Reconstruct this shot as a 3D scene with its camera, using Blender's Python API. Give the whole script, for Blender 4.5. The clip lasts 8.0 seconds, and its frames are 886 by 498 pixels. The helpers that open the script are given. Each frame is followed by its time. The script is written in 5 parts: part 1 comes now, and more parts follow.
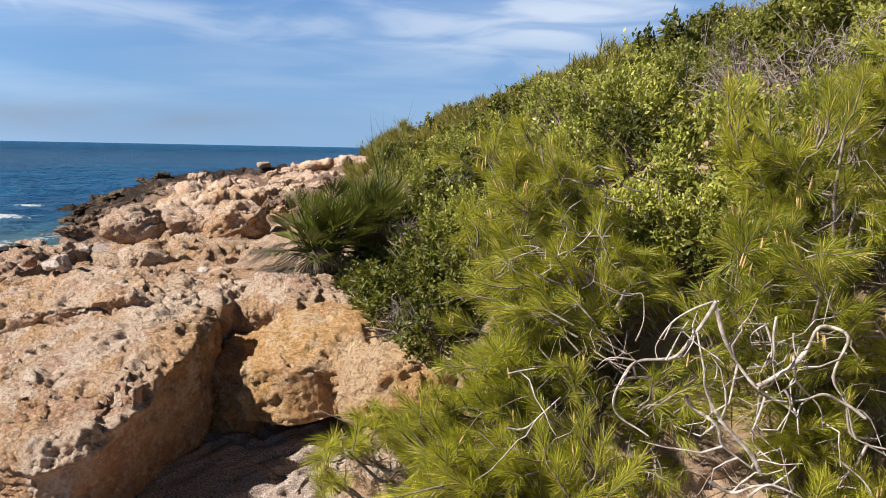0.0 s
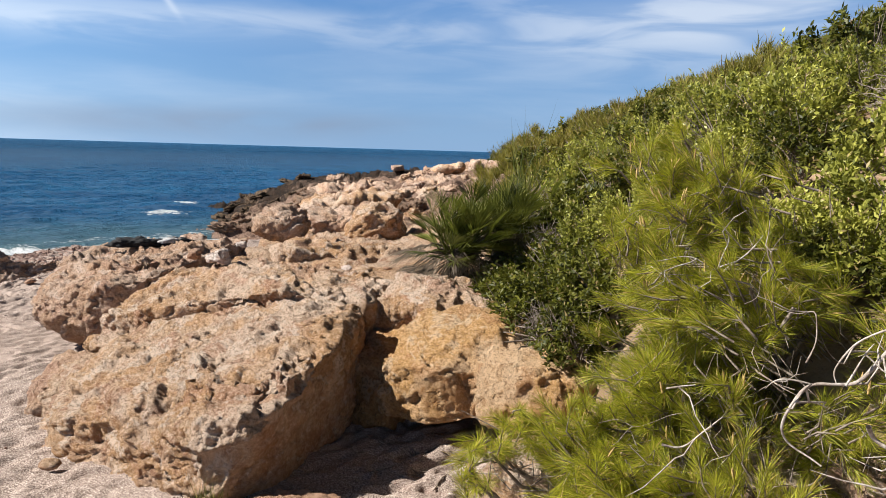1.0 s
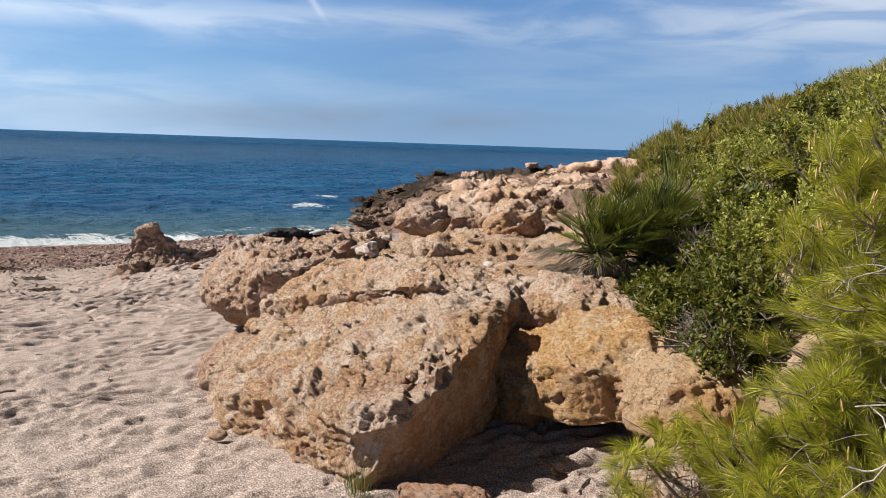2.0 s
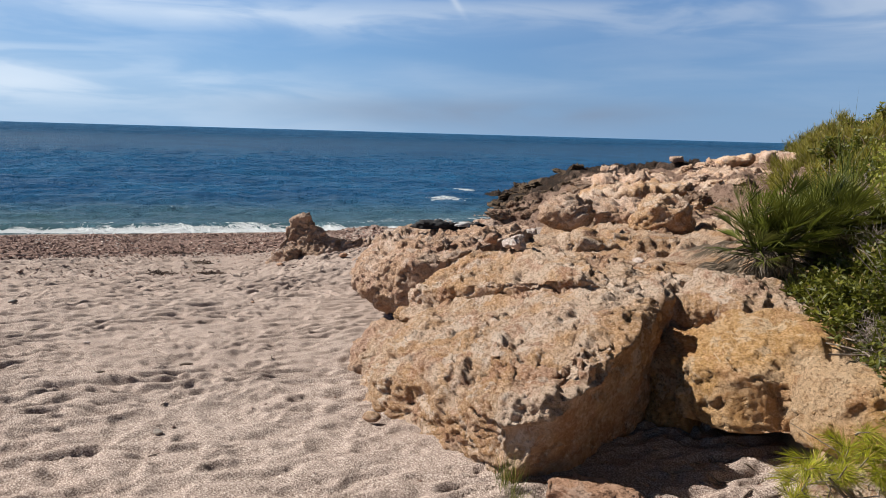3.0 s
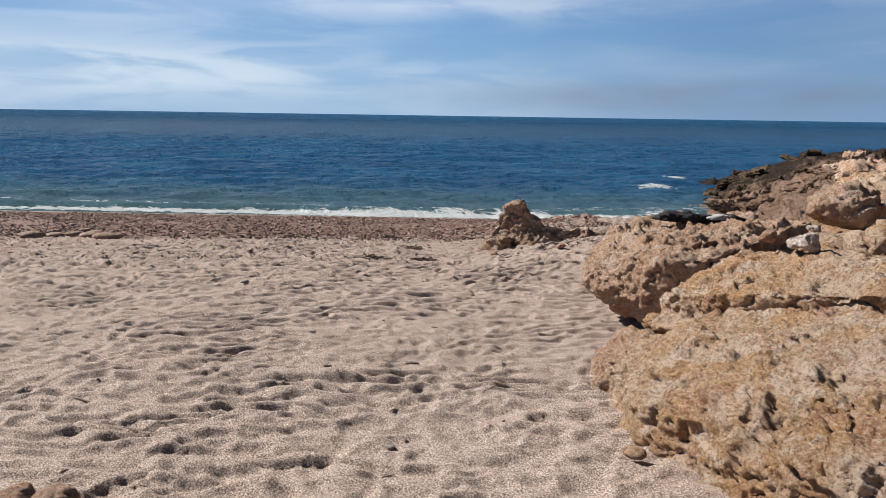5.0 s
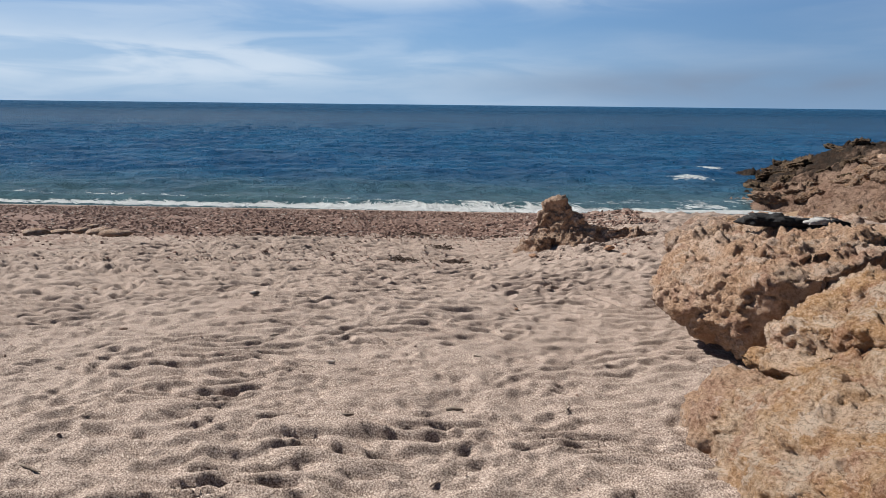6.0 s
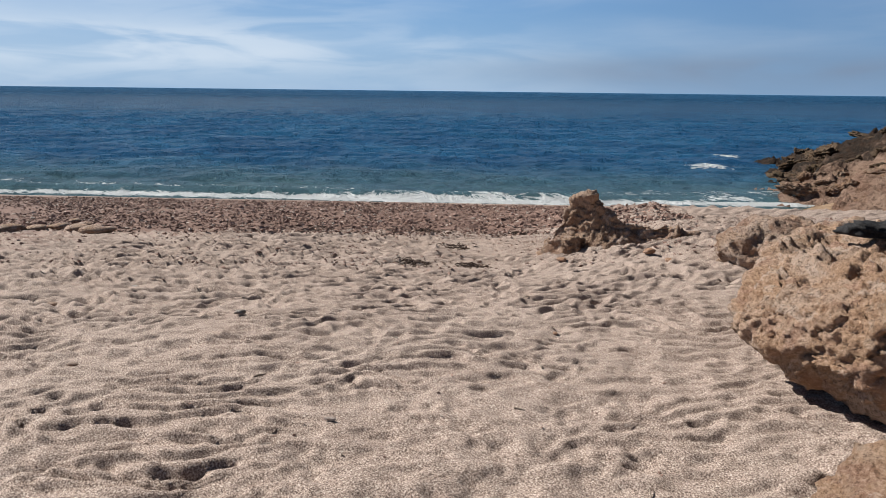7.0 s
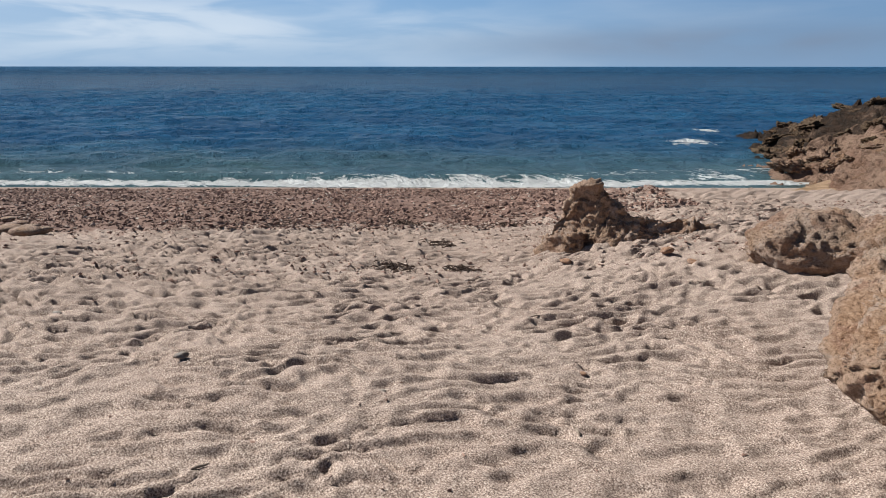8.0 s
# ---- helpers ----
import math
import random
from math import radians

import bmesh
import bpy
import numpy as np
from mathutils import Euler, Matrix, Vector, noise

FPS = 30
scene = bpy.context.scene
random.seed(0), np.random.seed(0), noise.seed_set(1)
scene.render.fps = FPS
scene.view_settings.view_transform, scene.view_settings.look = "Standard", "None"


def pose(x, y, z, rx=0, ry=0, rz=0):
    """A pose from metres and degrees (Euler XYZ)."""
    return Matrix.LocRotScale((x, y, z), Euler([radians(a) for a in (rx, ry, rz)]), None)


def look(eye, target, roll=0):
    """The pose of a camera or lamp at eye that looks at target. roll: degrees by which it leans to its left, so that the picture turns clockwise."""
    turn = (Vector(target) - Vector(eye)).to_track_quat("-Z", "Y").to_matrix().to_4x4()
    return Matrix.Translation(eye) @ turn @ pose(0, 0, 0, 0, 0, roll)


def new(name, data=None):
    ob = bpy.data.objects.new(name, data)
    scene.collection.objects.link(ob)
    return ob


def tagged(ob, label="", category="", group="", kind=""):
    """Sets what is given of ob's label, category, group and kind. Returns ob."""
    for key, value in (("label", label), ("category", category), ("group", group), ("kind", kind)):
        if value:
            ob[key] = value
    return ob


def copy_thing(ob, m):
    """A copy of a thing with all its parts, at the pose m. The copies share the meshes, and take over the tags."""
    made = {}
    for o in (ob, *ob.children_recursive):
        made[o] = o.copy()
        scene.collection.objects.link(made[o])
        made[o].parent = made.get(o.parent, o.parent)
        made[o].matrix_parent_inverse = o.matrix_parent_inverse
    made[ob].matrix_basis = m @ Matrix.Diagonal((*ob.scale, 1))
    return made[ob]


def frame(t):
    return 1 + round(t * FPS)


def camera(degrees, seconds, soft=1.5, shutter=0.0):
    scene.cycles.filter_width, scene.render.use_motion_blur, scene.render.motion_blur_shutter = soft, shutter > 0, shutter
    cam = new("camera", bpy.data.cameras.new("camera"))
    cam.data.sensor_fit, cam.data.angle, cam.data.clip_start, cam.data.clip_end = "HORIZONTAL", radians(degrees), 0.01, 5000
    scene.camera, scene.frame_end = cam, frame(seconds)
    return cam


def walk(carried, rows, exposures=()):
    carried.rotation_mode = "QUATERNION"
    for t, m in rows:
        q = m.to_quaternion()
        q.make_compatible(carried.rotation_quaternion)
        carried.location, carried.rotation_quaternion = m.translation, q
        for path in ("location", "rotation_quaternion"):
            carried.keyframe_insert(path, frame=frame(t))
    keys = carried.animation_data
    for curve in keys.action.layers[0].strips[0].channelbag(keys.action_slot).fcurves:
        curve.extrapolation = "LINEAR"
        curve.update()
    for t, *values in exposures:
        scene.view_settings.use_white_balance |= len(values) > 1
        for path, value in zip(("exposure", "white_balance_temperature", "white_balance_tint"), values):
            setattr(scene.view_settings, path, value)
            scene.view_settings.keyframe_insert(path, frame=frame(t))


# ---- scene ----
cam = camera(64.53, 8.0, soft=0.8)
# seconds, eye (m), yaw to the left, pitch, roll (degrees)
ROWS = [
    (0, 0.000, 0.000, 1.700, 0.00, -8.12, 1.12),
    (0.5, -0.045, -0.004, 1.700, 5.00, -7.95, 1.37),
    (1, -0.095, -0.011, 1.700, 10.29, -8.00, 1.65),
    (1.5, -0.149, -0.022, 1.697, 15.55, -8.22, 1.92),
    (3, -0.298, -0.098, 1.685, 31.76, -9.37, 1.61),
    (3.5, -0.371, -0.115, 1.673, 37.17, -9.86, 1.48),
    (4, -0.523, -0.131, 1.656, 41.81, -10.20, 1.29),
    (4.5, -0.720, -0.008, 1.633, 45.34, -10.36, 1.15),
    (6, -1.828, 0.751, 1.568, 49.26, -11.64, 0.63),
    (6.5, -2.265, 1.018, 1.558, 49.56, -12.06, 0.70),
    (7, -2.706, 1.316, 1.528, 49.52, -12.71, 0.68),
    (7.5, -3.156, 1.628, 1.541, 48.55, -13.72, 0.40),
    (8, -3.621, 1.918, 1.533, 47.11, -14.60, 0.02),
]
walk(cam, [(t, pose(x, y, z, 0, 0, yaw) @ pose(0, 0, 0, 90 + pitch) @ pose(0, 0, 0, 0, 0, roll))
           for t, x, y, z, yaw, pitch, roll in ROWS],
     exposures=[(0.0, 1.15), (1.5, 1.05), (3.0, 0.86), (4.5, 0.75), (8.0, 0.70)])

# ---- light ----
SUN_EL, SUN_AZ = 40.0, 251.0      # height over the horizon; compass direction it shines from (0 = +y, 90 = +x)
sun_dir = Vector((math.sin(radians(SUN_AZ)) * math.cos(radians(SUN_EL)),
                  math.cos(radians(SUN_AZ)) * math.cos(radians(SUN_EL)), math.sin(radians(SUN_EL))))
sun = new("sun", bpy.data.lights.new("sun", "SUN"))
sun.data.energy, sun.data.angle, sun.data.color = 5.0, radians(0.6), (1.0, 0.955, 0.89)
sun.matrix_world = look((0, 0, 30), Vector((0, 0, 30)) - sun_dir)


class Nodes:
    """Short hand for node trees."""

    def __init__(self, tree):
        self.tree = tree
        tree.nodes.clear()

    def add(self, kind, inputs=None, **attrs):
        n = self.tree.nodes.new(kind)
        for k, v in attrs.items():
            setattr(n, k, v)
        for k, v in (inputs or {}).items():
            if isinstance(v, bpy.types.NodeSocket):
                self.tree.links.new(v, n.inputs[k])
            else:
                n.inputs[k].default_value = v
        return n

    def math(self, op, a, b=0.0, c=0.0, clamp=False):
        return self.add("ShaderNodeMath", {0: a, 1: b, 2: c}, operation=op, use_clamp=clamp).outputs[0]

    def noise(self, vec, scale, detail=4.0, rough=0.55, dist=0.0):
        return self.add("ShaderNodeTexNoise", {"Vector": vec, "Scale": scale, "Detail": detail, "Roughness": rough, "Distortion": dist}).outputs["Fac"]

    def ramp(self, fac, lo, hi):
        """0 below lo, 1 above hi."""
        return self.add("ShaderNodeMapRange", {"Value": fac, "From Min": lo, "From Max": hi}, interpolation_type="SMOOTHSTEP").outputs[0]

    def mix(self, fac, a, b, blend="MIX"):
        return self.add("ShaderNodeMix", {0: fac, 6: a, 7: b}, data_type="RGBA", blend_type=blend).outputs[2]


def rgb(r, g, b):
    return (r, g, b, 1.0)


# sky: clear blue with thin high cloud
world = bpy.data.worlds.new("sky")
scene.world = world
world.use_nodes = True
N = Nodes(world.node_tree)
sky = N.add("ShaderNodeTexSky", sky_type="NISHITA", sun_disc=False, sun_elevation=radians(SUN_EL), sun_rotation=radians(SUN_AZ),
            altitude=0.0, air_density=1.0, dust_density=0.2, ozone_density=3.0)
co = N.add("ShaderNodeTexCoord").outputs["Generated"]
sep = N.add("ShaderNodeSeparateXYZ", {0: co})
el = N.math("MULTIPLY", N.math("ARCSINE", sep.outputs[2]), 57.2958)
az = N.math("MULTIPLY", N.math("ARCTAN2", N.math("MULTIPLY", sep.outputs[0], -1.0), sep.outputs[1]), 57.2958)
flat = N.add("ShaderNodeCombineXYZ", {0: N.math("MULTIPLY", az, 0.022), 1: N.math("MULTIPLY", el, 0.12), 2: 0.0}).outputs[0]
wisp = N.noise(flat, 1.6, 5.0, 0.5, 0.4)
fine = N.noise(flat, 4.0, 4.5, 0.52, 0.6)
high = N.ramp(el, 40.0, 20.0)
veil = N.ramp(N.math("ADD", N.math("MULTIPLY", wisp, 0.75), N.math("MULTIPLY", fine, 0.25)), 0.40, 0.68)


def cloud_patch(a0, e0, wa, we):
    """A soft oval in which cloud stands thicker."""
    da = N.math("DIVIDE", N.math("SUBTRACT", az, a0), wa)
    de = N.math("DIVIDE", N.math("SUBTRACT", el, e0), we)
    r = N.math("ADD", N.math("MULTIPLY", da, da), N.math("MULTIPLY", de, de))
    return N.math("EXPONENT", N.math("MULTIPLY", r, -1.0))


def streak(a0, e0, lean, wa, we):
    """A narrow trail leaning across the sky."""
    da = N.math("DIVIDE", N.math("ADD", N.math("SUBTRACT", az, a0), N.math("MULTIPLY", N.math("SUBTRACT", el, e0), lean)), wa)
    de = N.math("DIVIDE", N.math("SUBTRACT", el, e0), we)
    r = N.math("ADD", N.math("MULTIPLY", da, da), N.math("MULTIPLY", de, de))
    return N.math("EXPONENT", N.math("MULTIPLY", r, -1.0))


bank = N.math("ADD", cloud_patch(-9.0, 10.2, 17.0, 3.2), N.math("MULTIPLY", cloud_patch(41.0, 8.4, 25.0, 1.1), 0.75), clamp=True)
bank = N.math("ADD", bank, N.math("MULTIPLY", cloud_patch(70.0, 3.0, 22.0, 1.6), 0.9), clamp=True)
bank = N.math("ADD", bank, N.math("MULTIPLY", cloud_patch(82.0, 8.0, 18.0, 5.0), 0.15), clamp=True)
bank = N.math("ADD", bank, N.math("MULTIPLY", cloud_patch(24.0, 9.6, 14.0, 0.7), 0.5), clamp=True)
bank = N.math("ADD", bank, N.math("MULTIPLY", cloud_patch(80.0, 3.5, 26.0, 6.0), 0.35), clamp=True)
bank = N.math("MULTIPLY", bank, N.math("ADD", 0.30, N.math("MULTIPLY", N.ramp(fine, 0.36, 0.60), 0.70)))
bank = N.math("ADD", bank, N.math("MULTIPLY", streak(31.6, 10.4, -0.7, 0.30, 1.1), 0.55), clamp=True)
cover = N.math("ADD", N.math("MULTIPLY", veil, 0.28), N.math("MULTIPLY", bank, 0.85), clamp=True)
haze = N.ramp(el, 19.0, -1.0)
tint = N.mix(N.math("MULTIPLY", N.ramp(el, 45.0, 12.0), 0.85), sky.outputs[0], N.mix(haze, rgb(0.9, 3.6, 9.2), rgb(3.7, 6.7, 10.8)))
clouded = N.mix(N.math("MULTIPLY", N.math("MULTIPLY", cover, high), 0.75), tint, rgb(11.0, 12.2, 13.6))
low_bank = N.math("MULTIPLY", cloud_patch(28.0, 1.6, 17.0, 1.1), N.ramp(wisp, 0.30, 0.50))
clouded = N.mix(N.math("MULTIPLY", low_bank, 0.85), clouded, rgb(3.9, 5.1, 7.0))
deepen = N.math("ADD", 0.15, N.math("MULTIPLY", N.ramp(el, 50.0, 13.0), 0.60))     # the clear sky deepens towards the zenith
clouded = N.mix(1.0, clouded, N.add("ShaderNodeCombineXYZ", {0: deepen, 1: deepen, 2: deepen}).outputs[0], "MULTIPLY")
away = N.math("ADD", 0.80, N.math("MULTIPLY", N.ramp(az, 16.0, 54.0), 0.24))         # brighter on the sun's side
clouded = N.mix(1.0, clouded, N.add("ShaderNodeCombineXYZ", {0: away, 1: away, 2: N.math("ADD", 0.10, N.math("MULTIPLY", away, 0.9))}).outputs[0], "MULTIPLY")
bg = N.add("ShaderNodeBackground", {0: clouded, 1: 0.0535})
N.tree.links.new(bg.outputs[0], N.add("ShaderNodeOutputWorld").inputs[0])

# ---- materials ----


def material(name, build):
    m = bpy.data.materials.new(name)
    m.use_nodes = True
    n = Nodes(m.node_tree)
    bsdf = n.add("ShaderNodeBsdfPrincipled")
    n.tree.links.new(bsdf.outputs[0], n.add("ShaderNodeOutputMaterial").inputs[0])
    build(n, bsdf)
    return m


def put(n, bsdf, **values):
    names = {"color": "Base Color", "rough": "Roughness", "normal": "Normal", "spec": "Specular IOR Level", "metal": "Metallic",
             "ior": "IOR", "trans": "Transmission Weight", "sub": "Subsurface Weight", "sheen": "Sheen Weight", "coat": "Coat Weight"}
    for k, v in values.items():
        if isinstance(v, bpy.types.NodeSocket):
            n.tree.links.new(v, bsdf.inputs[names[k]])
        else:
            bsdf.inputs[names[k]].default_value = v


def place_of(n):
    return n.add("ShaderNodeNewGeometry").outputs["Position"]


def bump(n, height, dist, strength=1.0, normal=None):
    b = n.add("ShaderNodeBump", {"Height": height, "Distance": dist, "Strength": strength})
    if normal is not None:
        n.tree.links.new(normal, b.inputs["Normal"])
    return b.outputs[0]


def rock_material(name, pale, ochre, red, grey, dark, lichen=0.5):
    pale, ochre, red, grey, dark = ([0.77 * v for v in c] for c in (pale, ochre, red, grey, dark))

    def build(n, b):
        p = place_of(n)
        facing = n.add("ShaderNodeSeparateXYZ", {0: n.add("ShaderNodeNewGeometry").outputs["Normal"]})
        up = facing.outputs[2]
        big = n.noise(p, 1.5, 6.0, 0.62, 0.5)
        mid = n.noise(p, 3.7, 7.0, 0.66, 0.5)
        mottle = n.noise(p, 13.0, 8.0, 0.72, 0.3)
        grain = n.noise(p, 52.0, 8.0, 0.82)
        broken_shade = n.math("MULTIPLY", n.math("MULTIPLY", n.ramp(up, 0.50, 0.12), n.ramp(facing.outputs[0], -0.35, 0.25)), n.ramp(n.noise(p, 2.3, 4.0, 0.6), 0.30, 0.50))     # fresh ochre faces on the landward side, where shade is painted in too
        c = n.mix(n.ramp(big, 0.42, 0.57), rgb(*pale), rgb(*ochre))
        c = n.mix(n.math("MULTIPLY", n.ramp(mid, 0.51, 0.60), 0.72), c, rgb(*red))
        # ochre of the fresh faces, darkened to deepen the shade away from the sun
        c = n.mix(n.math("MULTIPLY", broken_shade, 0.65), c, n.mix(n.ramp(mid, 0.40, 0.60), rgb(ochre[0] * 0.82, ochre[1] * 0.76, ochre[2] * 0.70), rgb(ochre[0] * 0.62, ochre[1] * 0.51, ochre[2] * 0.42)))
        # chips of paler stone and bleached patches
        white = n.math("MULTIPLY", n.ramp(n.noise(p, 4.2, 9.0, 0.72, 0.9), 0.53, 0.58), n.math("SUBTRACT", 1.0, n.math("MULTIPLY", broken_shade, 0.75)))
        c = n.mix(n.math("MULTIPLY", white, 0.80), c, rgb(min(pale[0] * 1.16, 0.8), min(pale[1] * 1.26, 0.75), min(pale[2] * 1.36, 0.7)))
        # grey lichen crust with black flecks
        crust = n.math("MULTIPLY", n.ramp(n.noise(p, 1.9, 10.0, 0.72, 0.7), 0.53, 0.57), n.ramp(up, 0.0, 0.45))
        fleck = n.ramp(n.noise(p, 48.0, 5.0, 0.78), 0.47, 0.58)
        c = n.mix(n.math("MULTIPLY", crust, lichen), c, n.mix(fleck, rgb(grey[0] * 1.30, grey[1] * 1.33, grey[2] * 1.34), rgb(grey[0] * 0.42, grey[1] * 0.42, grey[2] * 0.42)))
        c = n.mix(n.math("MULTIPLY", n.ramp(mottle, 0.525, 0.62), 0.42), c, rgb(ochre[0] * 0.62, ochre[1] * 0.53, ochre[2] * 0.45))
        c = n.mix(n.math("MULTIPLY", n.ramp(mottle, 0.475, 0.39), 0.36), c, rgb(min(pale[0] * 1.18, 0.8), min(pale[1] * 1.15, 0.74), min(pale[2] * 1.10, 0.68)))
        calm = n.math("SUBTRACT", 1.0, n.math("MULTIPLY", broken_shade, 0.6))
        c = n.mix(n.math("MULTIPLY", n.math("MULTIPLY", n.ramp(grain, 0.515, 0.585), 0.75), calm), c, rgb(*dark))
        c = n.mix(n.math("MULTIPLY", n.math("MULTIPLY", n.ramp(grain, 0.48, 0.42), 0.55), calm), c, rgb(min(pale[0] * 1.3, 0.85), min(pale[1] * 1.3, 0.8), min(pale[2] * 1.3, 0.75)))
        # pores
        bent = n.add("ShaderNodeVectorMath", {0: p, 1: n.add("ShaderNodeVectorMath", {0: n.add("ShaderNodeTexNoise", {"Vector": p, "Scale": 14.0, "Detail": 4.0}).outputs["Color"], "Scale": 0.09}, operation="SCALE").outputs[0]}, operation="ADD").outputs[0]
        pore = n.add("ShaderNodeTexVoronoi", {"Vector": bent, "Scale": 30.0, "Randomness": 1.0}).outputs["Distance"]
        pore = n.math("MULTIPLY", n.ramp(pore, 0.36, 0.10), n.ramp(n.noise(p, 6.0, 3.0, 0.6), 0.50, 0.62))
        h = n.math("ADD", n.math("MULTIPLY", mottle, 0.85), n.math("MULTIPLY", grain, 1.05))
        h = n.math("MULTIPLY", h, calm)
        h = n.math("SUBTRACT", h, n.math("MULTIPLY", pore, 0.42))
        put(n, b, color=c, rough=0.93, spec=0.2, normal=bump(n, h, 0.048, 1.0))
    return material(name, build)


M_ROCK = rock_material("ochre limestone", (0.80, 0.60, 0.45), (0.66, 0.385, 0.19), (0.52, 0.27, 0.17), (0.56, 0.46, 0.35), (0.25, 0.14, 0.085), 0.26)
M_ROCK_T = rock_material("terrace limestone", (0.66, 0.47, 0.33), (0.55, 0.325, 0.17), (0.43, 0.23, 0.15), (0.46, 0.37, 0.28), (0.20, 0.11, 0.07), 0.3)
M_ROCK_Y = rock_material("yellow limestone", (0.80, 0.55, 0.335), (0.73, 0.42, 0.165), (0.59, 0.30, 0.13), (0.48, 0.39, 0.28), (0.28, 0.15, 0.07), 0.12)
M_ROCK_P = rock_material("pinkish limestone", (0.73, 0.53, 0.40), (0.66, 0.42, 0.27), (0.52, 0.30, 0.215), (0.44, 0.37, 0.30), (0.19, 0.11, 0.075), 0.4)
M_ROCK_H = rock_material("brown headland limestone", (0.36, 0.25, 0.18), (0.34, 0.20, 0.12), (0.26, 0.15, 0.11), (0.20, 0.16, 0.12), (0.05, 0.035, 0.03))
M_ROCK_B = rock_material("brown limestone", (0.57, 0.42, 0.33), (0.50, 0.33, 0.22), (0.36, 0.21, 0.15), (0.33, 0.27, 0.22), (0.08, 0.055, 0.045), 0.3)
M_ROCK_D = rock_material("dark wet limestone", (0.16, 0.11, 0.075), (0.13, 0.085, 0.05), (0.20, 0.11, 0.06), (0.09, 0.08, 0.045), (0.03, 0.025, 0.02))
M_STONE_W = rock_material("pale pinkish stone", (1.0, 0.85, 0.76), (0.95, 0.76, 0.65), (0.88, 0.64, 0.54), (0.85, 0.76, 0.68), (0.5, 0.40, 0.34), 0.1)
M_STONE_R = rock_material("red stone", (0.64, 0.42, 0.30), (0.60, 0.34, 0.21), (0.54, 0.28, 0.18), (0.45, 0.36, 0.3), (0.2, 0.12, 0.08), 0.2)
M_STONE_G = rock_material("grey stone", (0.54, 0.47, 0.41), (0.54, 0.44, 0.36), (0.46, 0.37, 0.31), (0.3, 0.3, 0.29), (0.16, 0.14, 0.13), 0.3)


def sand_build(n, b):
    p = place_of(n)
    broad = n.noise(p, 0.7, 4.0, 0.6)
    patch = n.noise(p, 6.0, 5.0, 0.6)
    grain = n.noise(p, 130.0, 3.0, 0.8)
    grit = n.noise(p, 55.0, 3.0, 0.75)
    s = n.add("ShaderNodeAttribute", attribute_name="wrack", attribute_type="GEOMETRY").outputs["Fac"]
    c = n.mix(n.ramp(broad, 0.3, 0.7), rgb(0.3, 0.226, 0.188), rgb(0.341, 0.266, 0.225))
    c = n.mix(n.math("MULTIPLY", n.ramp(patch, 0.45, 0.7), 0.30), c, rgb(0.21, 0.158, 0.124))
    c = n.mix(n.math("MULTIPLY", n.ramp(grain, 0.505, 0.575), 0.88), c, rgb(0.0562, 0.0375, 0.03))
    c = n.mix(n.math("MULTIPLY", n.ramp(grain, 0.46, 0.36), 0.95), c, rgb(0.6, 0.532, 0.465))
    c = n.mix(n.math("MULTIPLY", n.ramp(grit, 0.58, 0.70), 0.5), c, rgb(0.15, 0.105, 0.0825))
    # tideline weed, plus the brown tint that also paints shade into the hollow
    weed_and_shade = n.ramp(n.math("ADD", s, n.math("MULTIPLY", n.math("SUBTRACT", n.noise(p, 3.5, 6.0, 0.7), 0.5), 1.3)), 0.30, 0.62)
    c = n.mix(n.math("MULTIPLY", weed_and_shade, 0.84), c, rgb(0.145, 0.086, 0.069))
    wet = n.add("ShaderNodeAttribute", attribute_name="wet", attribute_type="GEOMETRY").outputs["Fac"]
    c = n.mix(n.math("MULTIPLY", wet, 0.45), c, rgb(0.3, 0.225, 0.158))
    h = n.math("ADD", n.math("MULTIPLY", grit, 1.0), n.math("MULTIPLY", grain, 0.6))
    h = n.math("ADD", h, n.math("MULTIPLY", n.noise(p, 17.0, 5.0, 0.66), 2.4))
    put(n, b, color=c, rough=n.math("SUBTRACT", 0.95, n.math("MULTIPLY", wet, 0.5)), spec=0.2, normal=bump(n, h, 0.0028, 1.0))


M_SAND = material("coarse sand", sand_build)


def soil_build(n, b):
    p = place_of(n)
    c = n.mix(n.ramp(n.noise(p, 3.0, 6.0, 0.65), 0.35, 0.65), rgb(0.18, 0.12, 0.0713), rgb(0.345, 0.24, 0.158))
    c = n.mix(n.math("MULTIPLY", n.ramp(n.noise(p, 30.0, 5.0, 0.7), 0.5, 0.7), 0.6), c, rgb(0.075, 0.0525, 0.0375))
    put(n, b, color=c, rough=0.95, spec=0.15, normal=bump(n, n.noise(p, 40.0, 5.0, 0.7), 0.012))


M_SOIL = material("sandy soil with litter", soil_build)


